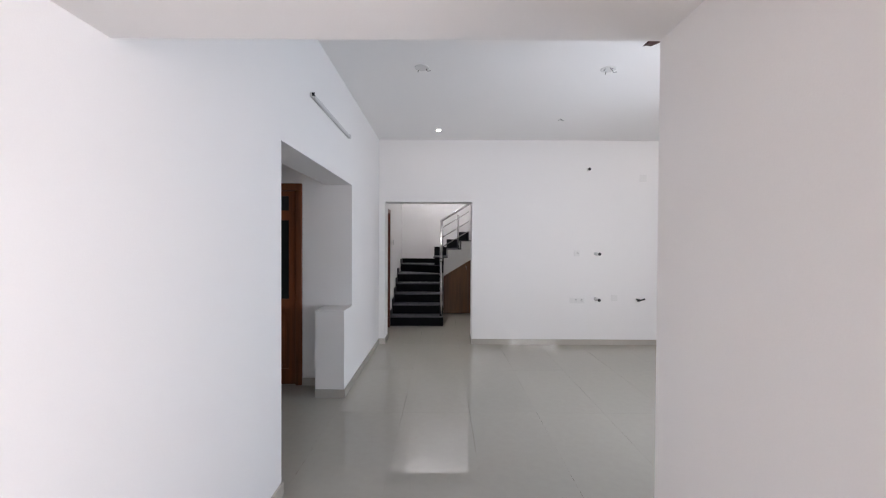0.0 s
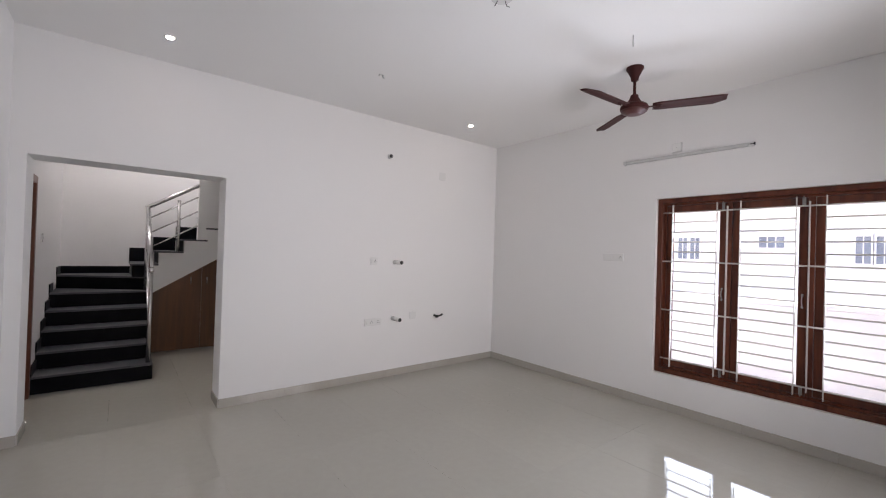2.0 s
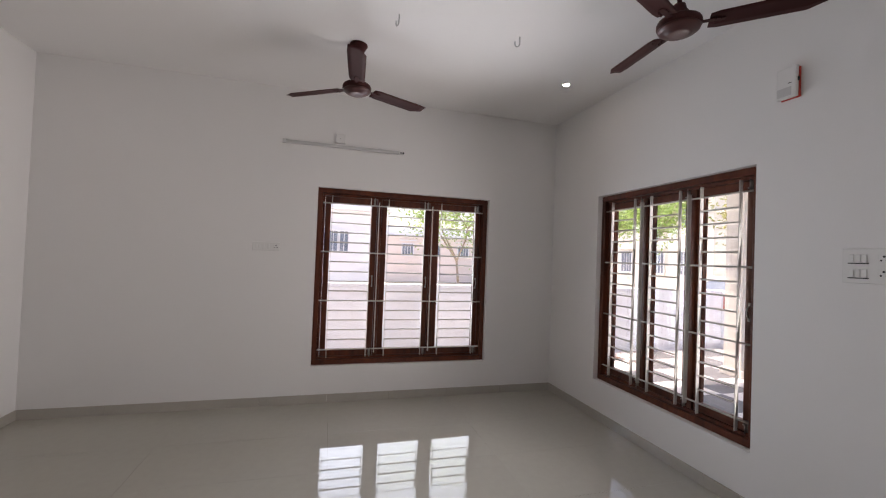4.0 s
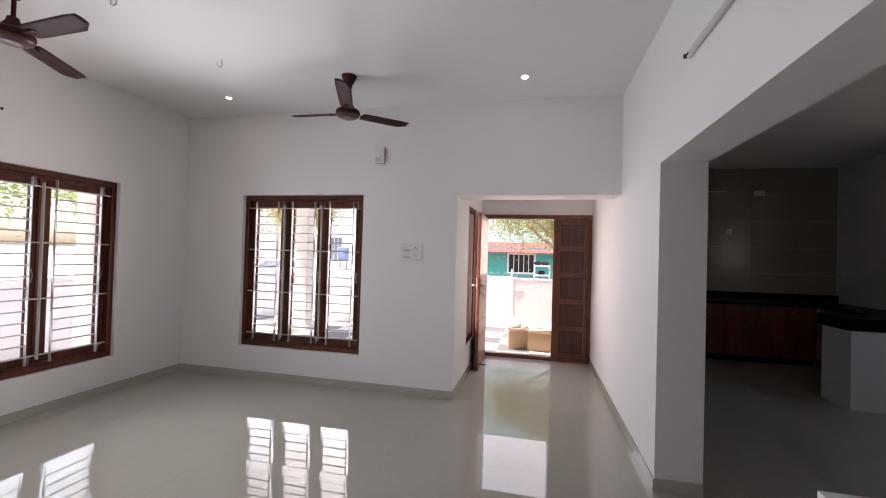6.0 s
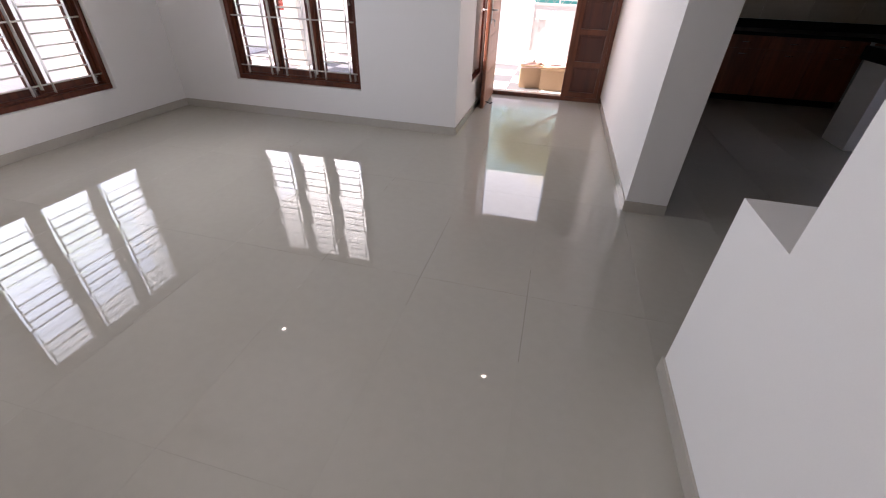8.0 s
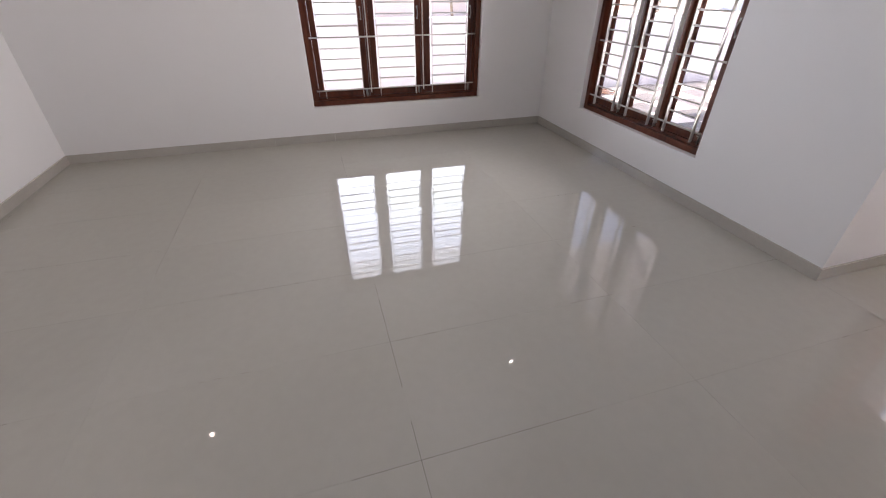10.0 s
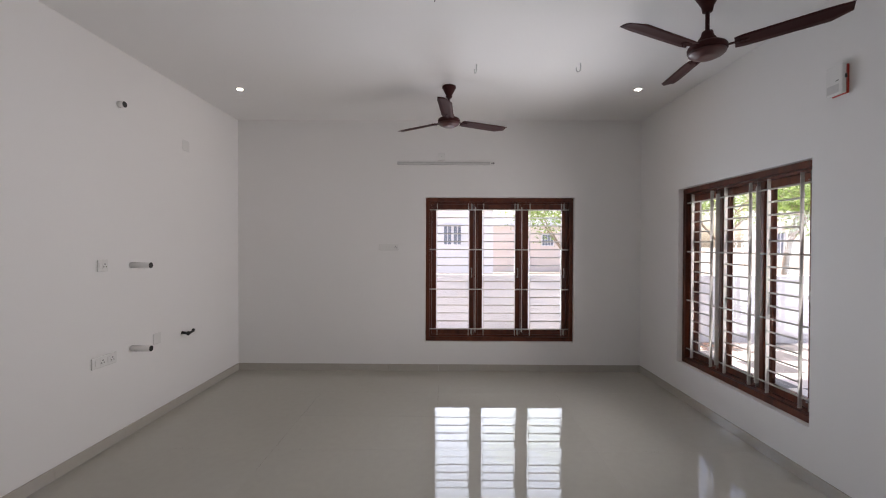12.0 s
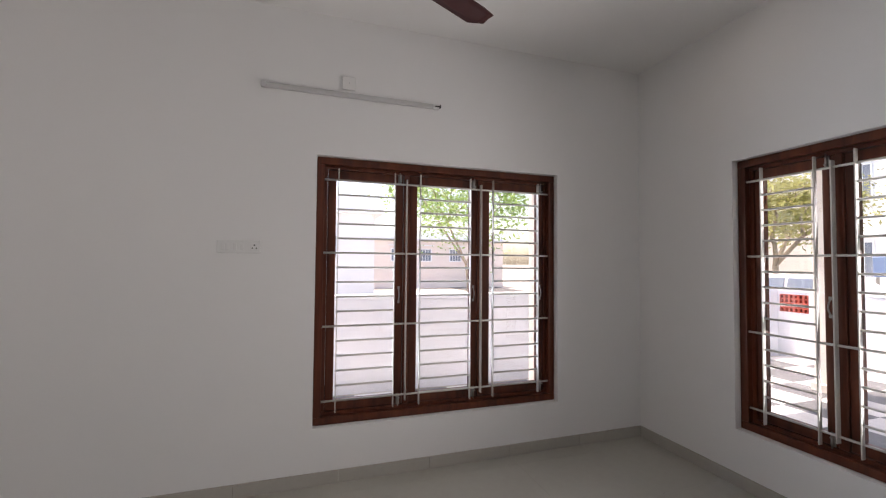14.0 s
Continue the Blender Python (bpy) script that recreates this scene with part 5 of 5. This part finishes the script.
def car(x, y, rz, mat_, label):
    c = thing("car", x, y, GZ - 0.044, rz, label=label, category="car")
    side_ = [(-1.95, 0.35), (-2.0, 0.62), (-1.9, 0.88), (-1.2, 0.95), (-0.62, 1.38), (0.75, 1.42), (1.45, 1.0), (1.92, 0.92), (2.0, 0.6), (1.95, 0.35)]
    bm = bmesh.new()
    secs = []
    for yy, k in ((-0.82, 0.0), (-0.74, 1.0), (0.74, 1.0), (0.82, 0.0)):
        secs.append([bm.verts.new((px * (1 if k else 0.985), yy * (1.0 if pz < 1.0 else 0.84), pz if k else pz - 0.02 * (pz > 1.2))) for px, pz in side_])
    for a, b in zip(secs, secs[1:]):
        for i in range(len(side_)):
            bm.faces.new((a[i], a[(i + 1) % len(side_)], b[(i + 1) % len(side_)], b[i]))
    bm.faces.new(secs[0]); bm.faces.new(secs[-1][::-1])
    part("body", bm, mat_, c)
    for s in (-1, 1):
        for x0, x1, xa, xb in ((-1.02, 0.0, -0.6, -0.02), (0.05, 1.25, 0.05, 0.72)):
            bm = bmesh.new()
            q = [(x0, 0.72, 0.98), (x1, 0.72, 0.98), (xb, 0.645, 1.33), (xa, 0.645, 1.33)]
            fr, bk = [bm.verts.new((a, s * (b + 0.09), z)) for a, b, z in q], [bm.verts.new((a, s * (b + 0.03), z)) for a, b, z in q]
            bm.faces.new(fr); bm.faces.new(bk[::-1])
            for i in range(4):
                bm.faces.new((fr[i], fr[(i + 1) % 4], bk[(i + 1) % 4], bk[i]))
            part("side_window", bm, M_WINBLUE, c)
        for wx in (-1.25, 1.25):
            bm = bmesh.new()
            rod(bm, (wx, s * 0.66, 0.31), (wx, s * 0.84, 0.31), 0.31, n=20)
            wheel = part("wheel", bm, M_BLACK, c)
            bm = bmesh.new()
            rod(bm, (wx, s * 0.84, 0.31), (wx, s * 0.85, 0.31), 0.19, n=16)
            part("rim", bm, M_STEEL, wheel)
        block("headlight", M_PLAST, (1.90, s * 0.62 - 0.12, 0.70), (2.0, s * 0.62 + 0.12, 0.84), c, 0.01)


car(7.1, -6.7, 4, M_CARW, "white hatchback parked in the lane behind the wall")
bb = thing("blue_cabinet", 8.3, -12.0, GZ - 0.06, label="blue painted steel cabinet standing on legs beyond the lane", category="cabinet")
for x in (-0.15, 0.15):
    block("leg", M_DULL, (x - 0.03, -0.03, 0), (x + 0.03, 0.03, 1.30), bb)
block("case", M_BLUE, (-0.2, -0.15, 1.30), (0.2, 0.15, 1.9), bb, 0.02)
block("door", M_BLUE, (-0.18, 0.15, 1.34), (0.18, 0.165, 1.86), bb, 0.005)

# ---- floor tiles, paving ----
fl = thing("floor", label="large polished grey-beige vitrified floor tiles with thin dirty joints", category="floor", kind="structure")
ROOMS = ((WX, DY - 0.10, FX, SY), (WX, SY, EX, NY), (WX - WT, KO[0], WX, LEDGE[0]), (KW, KS, WX - WT, KN), (OD[0], NY, OD[1], NY + 0.31), (WX, NY + 0.31, 2.7, 8.9))
for a in ROOMS:
    block("tile_bed", M_JOINT, (a[0], a[1], -0.013), (a[2], a[3], -0.0006), fl)
TX, TY, OX, OY, J = 0.586, 1.187, 0.36, 3.115, 0.0006
shared = {}


def floor_tile(x0, y0, x1, y1):
    key = (round(x1 - x0, 4), round(y1 - y0, 4))
    if key not in shared:
        bm = bmesh.new()
        w, d, e = key[0], key[1], 0.0002
        box(bm, 0, 0, -0.004, w, d, -e)
        top = [v for v in bm.verts if v.co.z > -0.002]
        ring = [bm.verts.new((e if a < w / 2 else w - e, e if b < d / 2 else d - e, 0)) for a, b in ((0, 0), (w, 0), (w, d), (0, d))]
        old = sorted(top, key=lambda v: math.atan2(v.co.y - d / 2, v.co.x - w / 2))
        rs = sorted(ring, key=lambda v: math.atan2(v.co.y - d / 2, v.co.x - w / 2))
        for f in [f for f in bm.faces if all(v in top for v in f.verts)]:
            bm.faces.remove(f)
        for i in range(4):
            bm.faces.new((old[i], old[(i + 1) % 4], rs[(i + 1) % 4], rs[i]))
        bm.faces.new(rs)
        bmesh.ops.recalc_face_normals(bm, faces=bm.faces[:])
        me = bpy.data.meshes.new("floor_tile")
        bm.to_mesh(me); bm.free()
        me.materials.append(M_TILE)
        shared[key] = me
    ob = new("floor_tile", shared[key])
    ob.location = (x0, y0, 0)
    ob.parent = fl


for i in range(-9, 8):
    for j in range(-6, 6):
        x0, y0 = OX + i * TX, OY + j * TY
        x1, y1 = x0 + TX, y0 + TY
        for ax, ay, bx_, by in ROOMS:
            a, b, c, d = max(x0, ax), max(y0, ay), min(x1, bx_), min(y1, by)
            if c - a > 0.002 and d - b > 0.002:
                floor_tile(a + (J if a == x0 else 0), b + (J if b == y0 else 0), c - (J if c == x1 else 0), d - (J if d == y1 else 0))

pav = thing("pavement", label="checkered grey and white paving tiles of the yard", category="paving", kind="structure")
PS = 0.56
pm = []
for mt in (M_PAVW, M_PAVG):
    bm = bmesh.new()
    box(bm, 0.002, 0.002, -0.03, PS - 0.002, PS - 0.002, 0)
    bmesh.ops.recalc_face_normals(bm, faces=bm.faces[:])
    me = bpy.data.meshes.new("paving_tile")
    bm.to_mesh(me); bm.free()
    me.materials.append(mt)
    pm.append(me)
cells = [(i, j) for i in range(-8, 27) for j in range(-12, 36) if (-3.0 < i * PS + 0.2 < EWX) and (SWY < j * PS + 0.1 < 14) and not (KW - TH - PS < i * PS < EX + TH - 0.01 and KS - TH - PS < j * PS < 9.2 and (i * PS < FX + TH - 0.1 and j * PS > DY - TH - 0.4 or j * PS > SY - TH - 0.2))]
cells.sort(key=lambda c: abs(c[1] * PS + 2.0) + 0.5 * abs(c[0] * PS - 1.5))
rest = (bmesh.new(), bmesh.new())
for k, (i, j) in enumerate(cells):
    x, y, w = i * PS, j * PS, (i + j) % 2
    if k < 300:
        ob = new("paving_tile", pm[w])
        ob.location = (x, y, GZ)
        ob.parent = pav
    else:
        box(rest[w], x + 0.002, y + 0.002, GZ - 0.03, min(x + PS, EWX) - 0.002, y + PS - 0.002, GZ)
for w, mt in enumerate((M_PAVW, M_PAVG)):
    tagged(part("paving_field", rest[w], mt, pav), kind="stuff")
bm = bmesh.new()
box(bm, -9, SWY - 0.15, GZ - 0.06, EWX, 14, GZ - 0.032)
part("paving_bed", bm, M_GROUT, pav)
